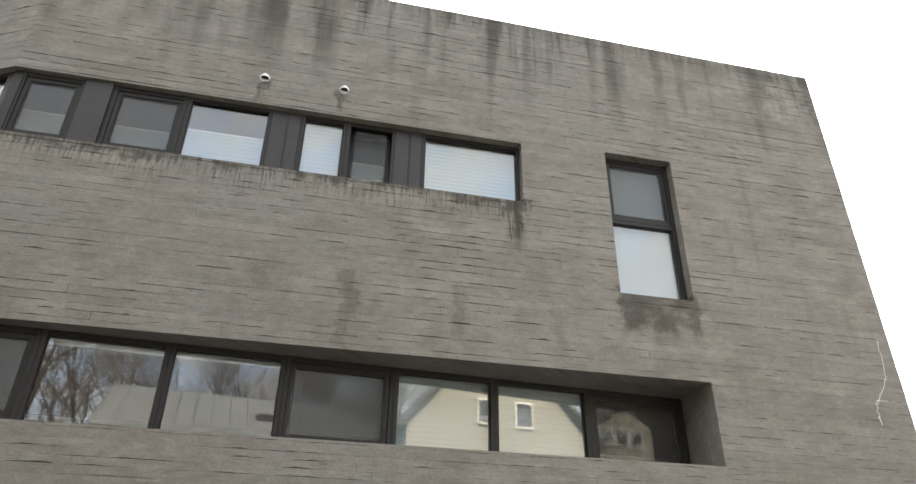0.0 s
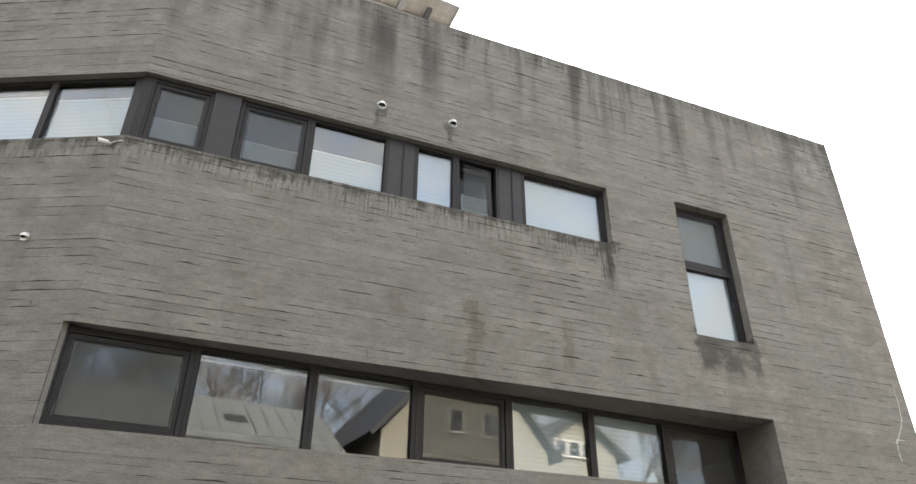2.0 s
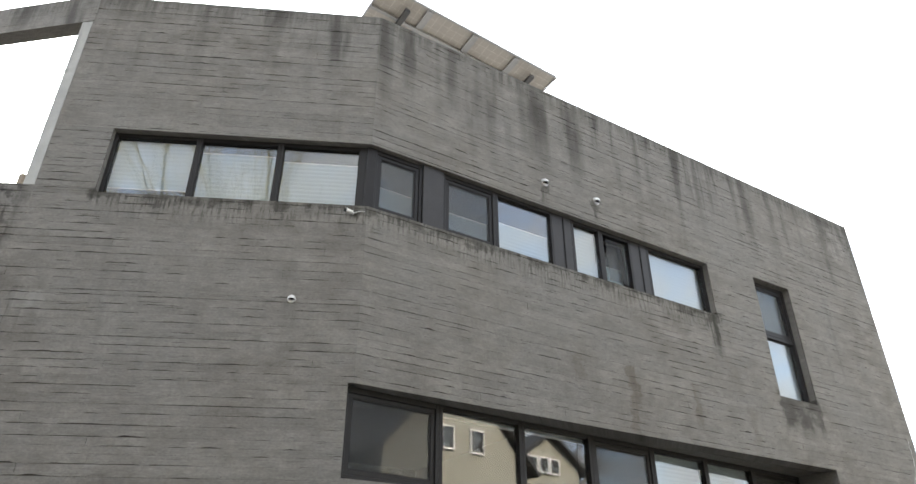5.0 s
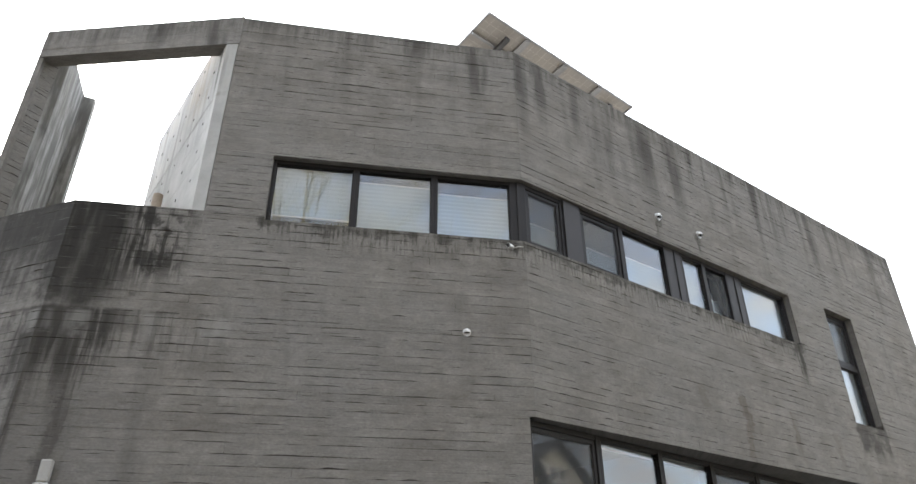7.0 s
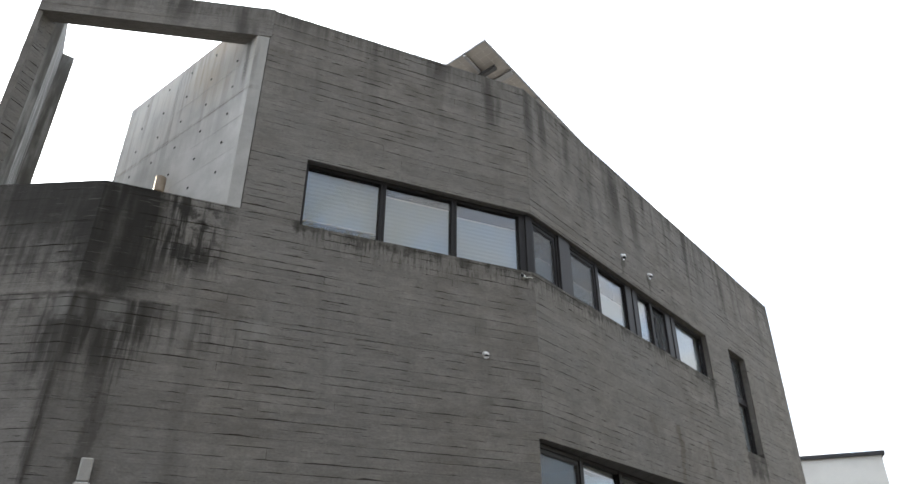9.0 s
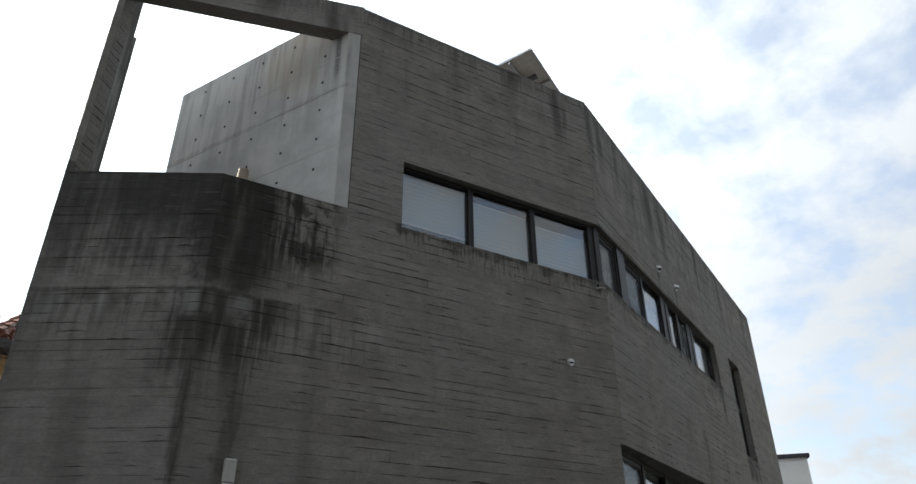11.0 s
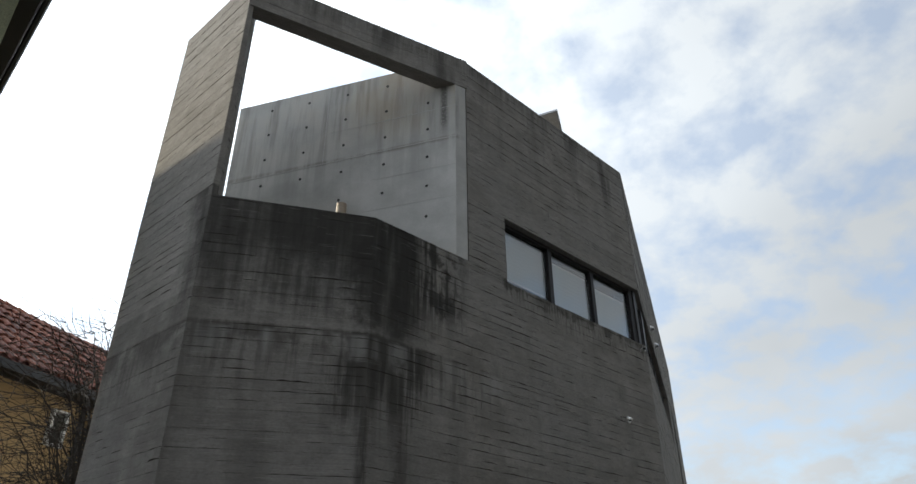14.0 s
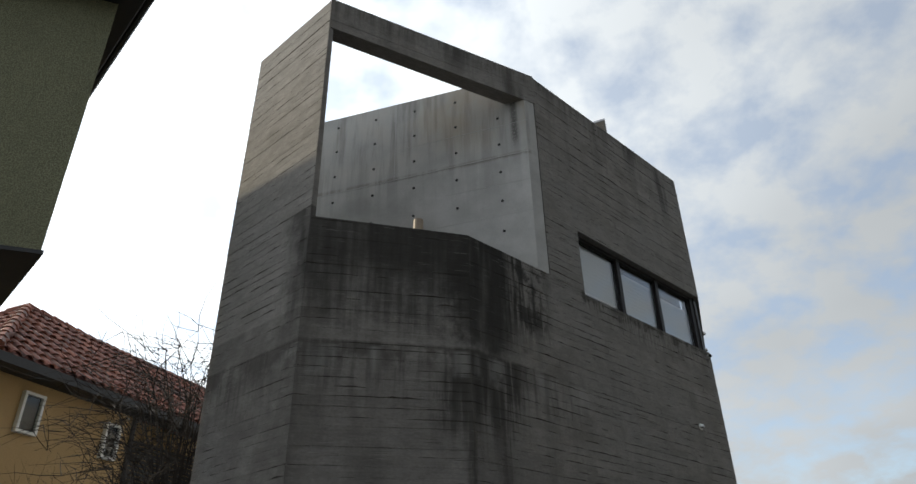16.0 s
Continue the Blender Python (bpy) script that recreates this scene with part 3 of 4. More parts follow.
prism("wall_fin_lining", [(-8.41, 9.965), (-8.245, 10.008), (-8.145, 10.055), (-7.84, 10.93), (-7.70, 10.90), (-7.66, 11.10), (-7.895, 11.165)], 4.6, TOWER - 0.012, M_STAINED, "smooth stained concrete inner face of the fin wall")
beam_me = Mesh()
bd = (Vector((-6.57, 8.045, 0)) - CORNER)
bl = bd.length + 0.04
bd.normalize()
bo = Vector((bd.y, -bd.x, 0))
rb = random.Random(9)
bz0, bz1 = 8.49, TOP + 0.015


def beam_at(s, z, o):
    q = CORNER + bd * s + bo * o
    return (q.x, q.y, z + 0.12 * (1 - s / bl))


for s0, s1 in ((0.0, 0.9), (0.9, bl)):
    beam_me.face([beam_at(s0, bz0, -0.19), beam_at(s1, bz0, -0.19), beam_at(s1, bz0, -0.004), beam_at(s0, bz0, -0.004)], [(s0 - 9, 8.2), (s1 - 9, 8.2), (s1 - 9, 8.46), (s0 - 9, 8.46)])
    beam_me.face([beam_at(s0, bz1, -0.004), beam_at(s1, bz1, -0.004), beam_at(s1, bz1, -0.19), beam_at(s0, bz1, -0.19)], [(s0 - 9, 8.9), (s1 - 9, 8.9), (s1 - 9, 9.2), (s0 - 9, 9.2)])
    beam_me.face([beam_at(s1, bz0, -0.19), beam_at(s0, bz0, -0.19), beam_at(s0, bz1, -0.19), beam_at(s1, bz1, -0.19)], [(s1 - 2.9, bz0), (s0 - 2.9, bz0), (s0 - 2.9, bz1), (s1 - 2.9, bz1)])
zz = bz0
for hh in (0.13, 0.12, 0.12, 0.10):
    for s0, s1 in ((0.0, 0.7), (0.7, 1.6), (1.6, bl)):
        o = rb.uniform(-0.004, 0.002)
        beam_me.face([beam_at(s0, zz + 0.003, o), beam_at(s1, zz + 0.003, o), beam_at(s1, zz + hh, o), beam_at(s0, zz + hh, o)], [(s0 - 2.9, zz), (s1 - 2.9, zz), (s1 - 2.9, zz + hh), (s0 - 2.9, zz + hh)], rb.random())
        beam_me.face([beam_at(s0, zz + hh, -0.02), beam_at(s1, zz + hh, -0.02), beam_at(s1, zz + 0.003, -0.02), beam_at(s0, zz + 0.003, -0.02)][::-1], [(s0 - 2.9, zz)] * 4, 0.2)
        beam_me.face([beam_at(s0, zz + 0.003, -0.02), beam_at(s1, zz + 0.003, -0.02), beam_at(s1, zz + 0.003, o), beam_at(s0, zz + 0.003, o)], [(s0 - 2.9, zz)] * 4, 0.2)
    zz += hh - 0.01
tagged(part("beam", beam_me, M_CONC), "board-marked concrete beam framing the open terrace corner", "beam", kind="structure")
prism("terrace_floor", [(-6.66, 8.3), (-6.66, 11.15), (-7.72, 11.05), (-8.0, 10.2), (-8.2, 9.8), (-7.5, 8.75)], 4.4, 4.75, M_TAR, "dark membrane floor of the open terrace", "floor")

# the closed rest of the house: end wall, back, roof, floors
prism("wall_east", [(6.755, 6.66), (6.755, 11.45), (6.40, 11.45), (6.40, 6.67)][::-1], 0.0, TOP - 0.02, M_SMOOTH, "plain concrete end wall")
prism("wall_south", [(-6.40, 11.215), (6.40, 11.215), (6.40, 11.45), (-6.40, 11.45)], 0.0, TOP - 0.02, M_SMOOTH, "plain concrete back wall")
inner = [(-3.34, 6.74), (6.39, 6.70), (6.39, 11.20), (-6.39, 11.20), (-6.39, 8.26)]
prism("roof_slab", inner, 8.35, 8.6, M_TAR, "flat roof under dark membrane", "roof")
# slabs and partition carry the darkened room colour
for fz in (4.35, 1.9):
    prism("floor_slab", inner, fz, fz + 0.22, M_ROOM, "interior floor slab in a darkened plaster tone", "floor")
prism("partition", [(-0.1, 7.1), (0.0, 7.1), (0.0, 11.20), (-0.1, 11.20)], 2.13, 8.34, M_ROOM, "interior partition wall in a darkened plaster tone")


# ---- windows ----
def pleats(w, z0, z1, y, step=0.026, deep=0.003):
    """A pleated sheet hanging from z1 to z0."""
    me = Mesh()
    n = max(2, int((z1 - z0) / step))
    hs = [z0 + (z1 - z0) * i / n for i in range(n + 1)]
    for i in range(n):
        ya, yb = (y, y + deep) if i % 2 else (y + deep, y)
        me.face(((w[0], ya, hs[i]), (w[1], ya, hs[i]), (w[1], yb, hs[i + 1]), (w[0], yb, hs[i + 1])))
    return me


def window(name, p, ang, w, h, kind, label, blind=None, edges=(0.045, 0.045), open_deg=0.0, deep=0.003):
    """A window unit with its foot at p, turned by ang; x runs along the wall, y into the house.
    kind: fixed, casement or panel. blind: (low, high) as parts of the height."""
    root = thing(name, pose(p[0], p[1], p[2], 0, 0, ang), label, "window", kind="structure")
    le, re = edges
    if kind == "panel":
        me = Mesh().box((0, -0.03 if w < 0.29 else 0.0, 0), (w, 0.05, h), bevel=0.004)
        part("panel_sheet", me, M_PANEL, root)
        part("panel_rib", Mesh().box((w * 0.55, -0.012, 0.02), (w * 0.55 + 0.014, 0.002, h - 0.02)), M_FRAME, root)
        return root
    fr = Mesh()
    fr.box((0, 0, 0), (le, 0.09, h), bevel=0.004)
    fr.box((w - re, 0, 0), (w, 0.09, h), bevel=0.004)
    foot, head = (0.024, 0.05) if kind == "fixed" else (0.036, 0.06)
    fr.box((le, 0.005, 0), (w - re, 0.085, foot), bevel=0.004)
    fr.box((le, 0.005, h - head), (w - re, 0.085, h), bevel=0.004)
    part("window_frame", fr, M_FRAME, root)
    x0, x1, z0, z1 = le, w - re, foot, h - head
    tilt = None
    if kind == "casement":
        sash = Mesh()
        rect_ring(sash, x0 + 0.004, z0 + 0.004, x1 - 0.004, z1 - 0.004, 0.042, 0.018, 0.062)
        rect_ring(sash, x0 + 0.050, z0 + 0.050, x1 - 0.050, z1 - 0.050, 0.010, 0.026, 0.060)
        tilt = Matrix.Translation((0, 0.06, z0)) @ pose(0, 0, 0, open_deg) @ Matrix.Translation((0, 0, -z0)) if open_deg else None
        ob = part("sash", sash, M_FRAME, root, m=tilt)
        pane = Mesh().box((x0 + 0.046, 0.036, z0 + 0.046), (x1 - 0.046, 0.048, z1 - 0.046))
        ob = part("pane", pane, M_PLAIN if open_deg else M_GLASS, root, m=tilt)
        scr = Mesh()
        sy = 0.014 if open_deg else 0.029
        scr.face(((x0 + 0.058, sy, z0 + 0.058), (x1 - 0.058, sy, z0 + 0.058), (x1 - 0.058, sy, z1 - 0.058), (x0 + 0.058, sy, z1 - 0.058)))
        part("insect_screen", scr, M_SCREEN, root)
    else:
        bead = rect_ring(Mesh(), x0, z0, x1, z1, 0.008, 0.03, 0.07)
        part("glazing_bead", bead, M_FRAME, root)
        part("pane", Mesh().box((x0 + 0.01, 0.040, z0 + 0.01), (x1 - 0.01, 0.052, z1 - 0.01)), M_GLASS, root)
    if blind:
        b0, b1 = z0 + (z1 - z0) * blind[0], z0 + (z1 - z0) * blind[1]
        bl_root = thing("pleated_blind", pose(p[0], p[1], p[2], 0, 0, ang), "white pleated fabric blind behind the window glass", "blind", "pleated blinds")
        part("pleated_sheet", pleats((x0 - 0.005, x1 + 0.005), b0, b1, 0.105, deep=deep), M_BLIND, bl_root, m=tilt)
        part("top_rail", Mesh().box((x0 - 0.005, 0.10, b1), (x1 + 0.005, 0.122, b1 + 0.018), bevel=0.003), M_WHITE, bl_root, m=tilt)
        part("bottom_rail", Mesh().box((x0 - 0.005, 0.10, b0 - 0.016), (x1 + 0.005, 0.122, b0), bevel=0.003), M_WHITE, bl_root, m=tilt)
    return root


UPY = 6.535
uh = HEAD - SILL
count = 1
for x0, x1, kind, blind, label, od in (
    (-3.345, -2.70, "casement", (0.0, 0.48), "dark aluminium casement with mesh and half-drawn blind", 0),
    (-2.70, -2.42, "panel", None, "dark metal infill panel between windows", 0),
    (-2.42, -1.64, "casement", (0.0, 0.44), "dark aluminium casement with mesh and lowered blind", 0),
    (-1.64, -0.71, "fixed", (0.0, 0.57), "dark-framed fixed window with a half-raised white blind", 0),
    (-0.71, -0.385, "panel", None, "dark metal infill panel between windows", 0),
    (-0.385, 0.145, "fixed", (0.0, 1.0), "narrow dark-framed window with its white blind drawn", 0),
    (0.145, 0.72, "casement", (0.0, 0.5), "dark tilt window standing open inwards", -5),
    (0.72, 1.035, "panel", None, "dark metal infill panel between windows", 0),
    (1.035, 2.25, "fixed", (0.05, 1.0), "wide dark-framed window with its white blind drawn", 0),
):
    window("window_%d" % count, (x0, UPY, SILL), -0.37, x1 - x0, uh, kind, label, blind, (0.05, 0.04), od)
    count += 1
# the three panes round the fold
b_ang = math.degrees(math.atan2((FOLD - BEND).y, (FOLD - BEND).x))
for u0, u1, blind, label in (
    (-2.88, -1.945, (0.20, 1.0), "dark-framed window with a white blind drawn down from the head"),
    (-1.945, -1.035, (0.0, 0.87), "dark-framed window with a white blind nearly drawn"),
    (-1.035, -0.02, (0.0, 0.79), "dark-framed window with a lowered white blind"),
):
    p = on_wall(BEND, FOLD, len_b + u0, SILL, -0.075)
    window("window_%d" % count, p, b_ang, u1 - u0, uh, "fixed", label, blind, (0.036, 0.036 if u1 < -0.1 else 0.12))
    count += 1
post = Mesh().box((-0.05, -0.02, 0), (0.06, 0.10, uh), pose(-3.375, 6.555, SILL, 0, 0, b_ang / 2), 0.004)
tagged(part("corner_post", post, M_FRAME), "dark aluminium corner post of the folded window", "post", kind="structure")

# upright window
window("window_%d" % count, (3.35, 6.54, 6.02), -0.37, 0.90, 0.92, "casement", "dark top-hung casement with grey mesh", (0.0, 1.0), (0.05, 0.05))
window("window_%d" % (count + 1), (3.35, 6.54, 4.98), -0.37, 0.90, 1.04, "fixed", "upright dark-framed window with its white blind drawn", (0.0, 1.0), (0.035, 0.05), deep=0.0006)
count += 2

# lower band: it stands flush at the fold and draws back into the wall
L0, L1 = Vector((-3.455, 6.57, 3.16)), Vector((4.27, 7.03, 3.16))
ld = (L1 - L0).normalized()
l_ang = math.degrees(math.atan2(ld.y, ld.x))
ls = lambda x: (x - L0.x) / ld.x
for x0, x1, kind, blind, label in (
    (-3.455, -2.36, "casement", None, "dark aluminium casement with grey mesh"),
    (-2.36, -1.25, "fixed", (0.955, 0.985), "dark-framed fixed window with its blind rolled up"),
    (-1.25, -0.17, "fixed", (0.955, 0.985), "dark-framed fixed window with its blind rolled up"),
    (-0.17, 0.92, "casement", None, "dark aluminium casement with grey mesh"),
    (0.92, 2.00, "fixed", (0.0, 1.0), "dark-framed window with its cream blind drawn"),
    (2.00, 3.08, "fixed", (0.0, 1.0), "dark-framed window with its cream blind drawn"),
    (3.08, 4.27, "casement", None, "dark aluminium casement with grey mesh"),
):
    p = L0 + ld * ls(x0)
    window("window_%d" % count, p, l_ang, (x1 - x0) / ld.x, 0.857, kind, label, blind, (0.045, 0.045))
    count += 1
sof = Mesh()
sof.face([(-3.36, 6.70, 4.021), (4.29, 6.70, 4.021), (4.29, 7.20, 4.021), (-3.36, 7.20, 4.021)], [(0.1, 4.0), (7.7, 4.0), (7.7, 4.5), (0.1, 4.5)])
sof.face([(-3.36, 7.20, 4.2), (4.29, 7.20, 4.2), (4.29, 6.70, 4.2), (-3.36, 6.70, 4.2)], [(0.1, 4.0), (7.7, 4.0), (7.7, 4.5), (0.1, 4.5)])
sof.face([(-3.36, 7.20, 4.021), (4.29, 7.20, 4.021), (4.29, 7.20, 4.2), (-3.36, 7.20, 4.2)], [(0.1, 4.0), (7.7, 4.0), (7.7, 4.2), (0.1, 4.2)])
tagged(part("soffit", sof, M_CONC), "concrete soffit over the recessed lower window band", "soffit", kind="structure")
prism("reveal", [(4.288, 6.64), (4.54, 6.64), (4.54, 7.25), (4.288, 7.25)], 3.0, 4.2, M_CONC, "board-marked concrete reveal beside the lower windows", "reveal")
prism("sill_slab", [(-3.34, 6.72), (4.285, 6.70), (4.285, 7.2), (-3.34, 7.2)], 2.95, 3.15, M_CONC, "concrete sill under the lower windows", "sill")

# ---- fittings on the house ----
def vent(u_wall, u, z, label, size=0.9):
    """A short round vent with a hooded mouth, set in the wall."""
    p = on_wall(*u_wall, u, z, 0.0)
    d = (u_wall[1] - u_wall[0]).normalized()
    out = Vector((d.y, -d.x, 0))
    root = thing("wall_vent", pose(p.x, p.y, p.z, 0, 0, math.degrees(math.atan2(d.y, d.x))), label, "vent", "wall vents")
    root.scale = (size, size, size)
    part("flange", Mesh().tube((0, 0.01, 0), (0, -0.012, 0), 0.068, 0.064, 20), M_VENT, root, smooth=False)
    hood = Mesh()
    n, rings = 20, 6

    def dome(i, j, r):
        a, b = math.tau * i / n, math.pi / 2 * j / rings
        return (r * math.cos(a) * math.cos(b), -0.012 - r * 1.05 * math.sin(b), r * math.sin(a) * math.cos(b))

    for i in range(n):
        for j in range(rings):
            q = [dome(i, j, 0.056), dome(i + 1, j, 0.056), dome(i + 1, j + 1, 0.056), dome(i, j + 1, 0.056)]
            if sum(p_[2] for p_ in q) / 4 > -0.010:
                hood.face(q)
                hood.face([dome(i, j, 0.053), dome(i + 1, j, 0.053), dome(i + 1, j + 1, 0.053), dome(i, j + 1, 0.053)][::-1])
    part("hood", hood, M_VENT, root, smooth=True)
    # near-black disc paints the shade inside the hood
    part("grille", Mesh().tube((0, 0.0, 0), (0, -0.016, -0.006), 0.050, 0.050, 16), M_DARK, root)
    return root


WALL_A, WALL_B = (FOLD, RIGHT), (BEND, FOLD)
vent(WALL_A, ax(-0.86), 7.25, "round steel wall vent with a hooded mouth")
vent(WALL_A, ax(0.06), 7.26, "round steel wall vent with a hooded mouth")
vent(WALL_B, len_b - math.hypot(-4.03 - FOLD.x, 6.77 - FOLD.y), 4.87, "small round steel wall vent with a hooded mouth", 0.68)

vent(WALL_B, len_b - math.hypot(-4.28 - FOLD.x, 6.90 - FOLD.y), 2.95, "small round steel wall vent streaked with rust", 0.68)

# small camera under the folded window
cp = on_wall(BEND, FOLD, len_b - 0.19, 5.905, 0.0)
cam_root = thing("security_camera", pose(cp.x, cp.y, cp.z, 0, 0, b_ang), "small white bullet camera under the folded window", "camera")
cam_root.scale = (0.72, 0.72, 0.72)
part("bracket", Mesh().tube((0.05, 0.01, 0.01), (0.05, -0.05, 0.01), 0.022, 0.018, 12), M_WHITE, cam_root)
part("housing", Mesh().tube((0.04, -0.045, 0.012), (-0.05, -0.14, -0.012), 0.030, 0.036, 16), M_WHITE, cam_root, smooth=False)
part("lens", Mesh().tube((-0.049, -0.139, -0.0118), (-0.055, -0.146, -0.013), 0.031, 0.029, 16), M_DARK, cam_root)
cable = Mesh()
pts = [Vector((0.07, -0.03, 0.01)), Vector((0.11, -0.02, 0.03)), Vector((0.17, -0.012, 0.055)), Vector((0.23, -0.01, 0.05))]
for a, b in zip(pts, pts[1:]):
    cable.tube(a, b, 0.006, 0.006, 6)
part("cable", cable, M_WHITE, cam_root)

# boxed down-pipe low on the folded wall
dp = on_wall(BEND, FOLD, len_b - 4.34, 0.0, 0.0)
pipe_root = thing("cable_duct", pose(dp.x, dp.y, 0, 0, 0, b_ang), "pale grey plastic cable duct fixed to the concrete wall", "duct")
part("duct_body", Mesh().box((-0.055, -0.07, 0.0), (0.055, 0.0, 3.27), bevel=0.008), M_DUCT, pipe_root)
part("duct_head", Mesh().box((-0.047, -0.064, 3.275), (0.047, 0.0, 3.46), bevel=0.01), M_DUCT, pipe_root)
part("collar", Mesh().box((-0.062, -0.078, 3.20), (0.062, 0.0, 3.262), bevel=0.005), M_DUCT, pipe_root)
part("collar", Mesh().box((0.058, -0.06, 2.7), (0.078, 0.0, 3.19), bevel=0.005), M_DUCT, pipe_root)

# vent pipe standing on the terrace
vp = thing("vent_pipe", pose(-6.78, 9.50, 4.75), "beige plastic vent pipe clamped to the terrace wall", "pipe")
part("pipe_body", Mesh().tube((0, 0, 0), (0, 0, 1.98), 0.050, 0.050, 18, False), M_BEIGE, vp, smooth=True)
part("pipe_cap", Mesh().tube((0, 0, 2.00), (0, 0, 2.20), 0.062, 0.060, 18), M_BEIGE, vp)
part("pipe_collar", Mesh().tube((0, 0, 1.88), (0, 0, 1.95), 0.066, 0.066, 18), M_BEIGE, vp)
part("clamp", Mesh().box((0.03, -0.03, 1.90), (0.13, 0.03, 1.96), bevel=0.005), M_STEEL, vp)

# tie holes and sheet joints of the terrace wall
for row in range(7):
    for col_, ty in enumerate((8.49, 9.05, 9.62, 10.19, 10.76)):
        tz = 8.73 - 0.41 * row + 0.022 * (col_ - 1)
        if tz > 8.68 and col_ == 0:
            continue
        # a thin near-black disc on the surface gives the hole its shade
        cone = Mesh().tube((-0.0045, 0, 0), (0.0005, 0, 0), 0.018, 0.018, 12)
        part("tie_hole", cone, M_DARK, terrace_wall, m=pose(EX, ty, tz))
for lo, hi in (((EX - 0.003, EY0, 7.700), (EX, EY1, 7.712)), ((EX - 0.002, EY0, 6.87), (EX, EY1, 6.876)), ((EX - 0.002, EY0, 8.17), (EX, 9.89, 8.175)), ((EX - 0.003, 9.89, 7.712), (EX, 9.896, 8.9)), ((EX - 0.002, EY0, 7.30), (EX, 9.2, 7.304))):
    part("sheet_joint", Mesh().box(lo, hi), M_SMOOTH, terrace_wall)

# solar array on the roof, seen from below
sol = thing("solar_array", pose(-3.01, 7.42, 10.81, -8, 0, 3.1), "solar array on a steel rack above the roof edge", "solar panel")
for i in range(4):
    x0 = 0.912 * i
    cell = Mesh().box((x0 + 0.03, 0.03, -0.012), (x0 + 0.88, 1.60, -0.004))
    mod = part("module", cell, M_CELL, sol)
    rim = Mesh()
    for lo, hi in (((x0, 0, -0.035), (x0 + 0.03, 1.63, 0)), ((x0 + 0.88, 0, -0.035), (x0 + 0.91, 1.63, 0)), ((x0 + 0.03, 0, -0.035), (x0 + 0.88, 0.03, 0)), ((x0 + 0.03, 1.60, -0.035), (x0 + 0.88, 1.63, 0))):
        rim.box(lo, hi)
    part("module_frame", rim, M_STEEL, mod)
    grid = Mesh()
    for q in range(1, 6):
        grid.box((x0 + 0.03 + 0.1417 * q - 0.002, 0.03, -0.0145), (x0 + 0.03 + 0.1417 * q + 0.002, 1.60, -0.0135))
    for q in range(1, 11):
        grid.box((x0 + 0.03, 0.03 + 0.1427 * q - 0.002, -0.0160), (x0 + 0.88, 0.03 + 0.1427 * q + 0.002, -0.0150))
    part("cell_seams", grid, M_SEAM, mod)
for y in (0.42, 1.25):
    part("rail", Mesh().box((0.02, y, -0.085), (3.63, y + 0.05, -0.036), bevel=0.004), M_STEEL, sol)
for x in (0.845, 1.757, 2.669):
    part("cross_rail", Mesh().box((x, 0.04, -0.066), (x + 0.12, 1.60, -0.0365), bevel=0.004), M_STEEL, sol)
for x in (0.50, 3.12):
    part("strut", Mesh().box((x, 0.16, -0.16), (x + 0.085, 1.45, -0.087), bevel=0.004), M_STRUT, sol, "dark grey steel strut")
    part("post", Mesh().box((x, 0.75, -2.30), (x + 0.07, 0.82, -0.16)), M_STRUT, sol)
    part("post", Mesh().box((x, 1.38, -2.10), (x + 0.07, 1.45, -0.16)), M_STRUT, sol)

# lime-filled crack near the end of the long wall
crack = Mesh()
line = [(6.60, 4.72), (6.585, 4.50), (6.57, 4.27), (6.46, 4.10), (6.36, 3.98), (6.33, 3.93), (6.31, 3.78)]
for (xa, za), (xb, zb) in zip(line, line[1:]):
    n = 4
    for i in range(n):
        q0, q1 = i / n, (i + 1) / n
        jx = 0.022 * math.sin(40 * za + 9 * i)
        a = on_wall(*WALL_A, ax(xa + (xb - xa) * q0 + (jx if i else 0)), za + (zb - za) * q0, 0.002)
        b = on_wall(*WALL_A, ax(xa + (xb - xa) * q1 + (0.022 * math.sin(40 * za + 9 * (i + 1)) if i < n - 1 else 0)), za + (zb - za) * q1, 0.002)
        crack.tube(a, b, 0.0035, 0.0035, 5)
crack.tube(on_wall(*WALL_A, ax(6.36), 3.98, 0.002), on_wall(*WALL_A, ax(6.50), 3.99, 0.002), 0.006, 0.003, 5)
crack.tube(on_wall(*WALL_A, ax(6.31), 3.80, 0.002), on_wall(*WALL_A, ax(6.33), 3.70, 0.002), 0.010, 0.003, 5)
tagged(part("lime_crack", crack, M_WHITE), "white lime-filled crack in the concrete wall", "crack", kind="structure")

# ---- ground: road rising gently, flat yards, wooded hill behind, added rise to the west ----
g = Mesh()


def ground_z(x, y):
    # the rise towards -x is unseen, added to cut low sky light
    hill = (max(0.0, min(1.0, (-y - 18) / 20)) + max(0.0, min(1.0, (-x - 26) / 40)) * (1.0 if y < 40 else 0.0)) * 14.0 * (1 - min(1.0, math.hypot(x, y) / 300))
    return -0.075 * max(-16.0, min(10.0, x)) + hill


gx = [-2500, -900, -300, -120, -60, -40, -30, -24, -20, -16, -12, -8, -4, 0, 4, 8, 10, 16, 24, 40, 70, 130, 300, 900, 2500]
gy = [-2500, -900, -300, -120, -70, -58, -44, -36, -28, -22, -18, -12, -6, 0, 6, 12, 20, 40, 90, 250, 900, 2500]
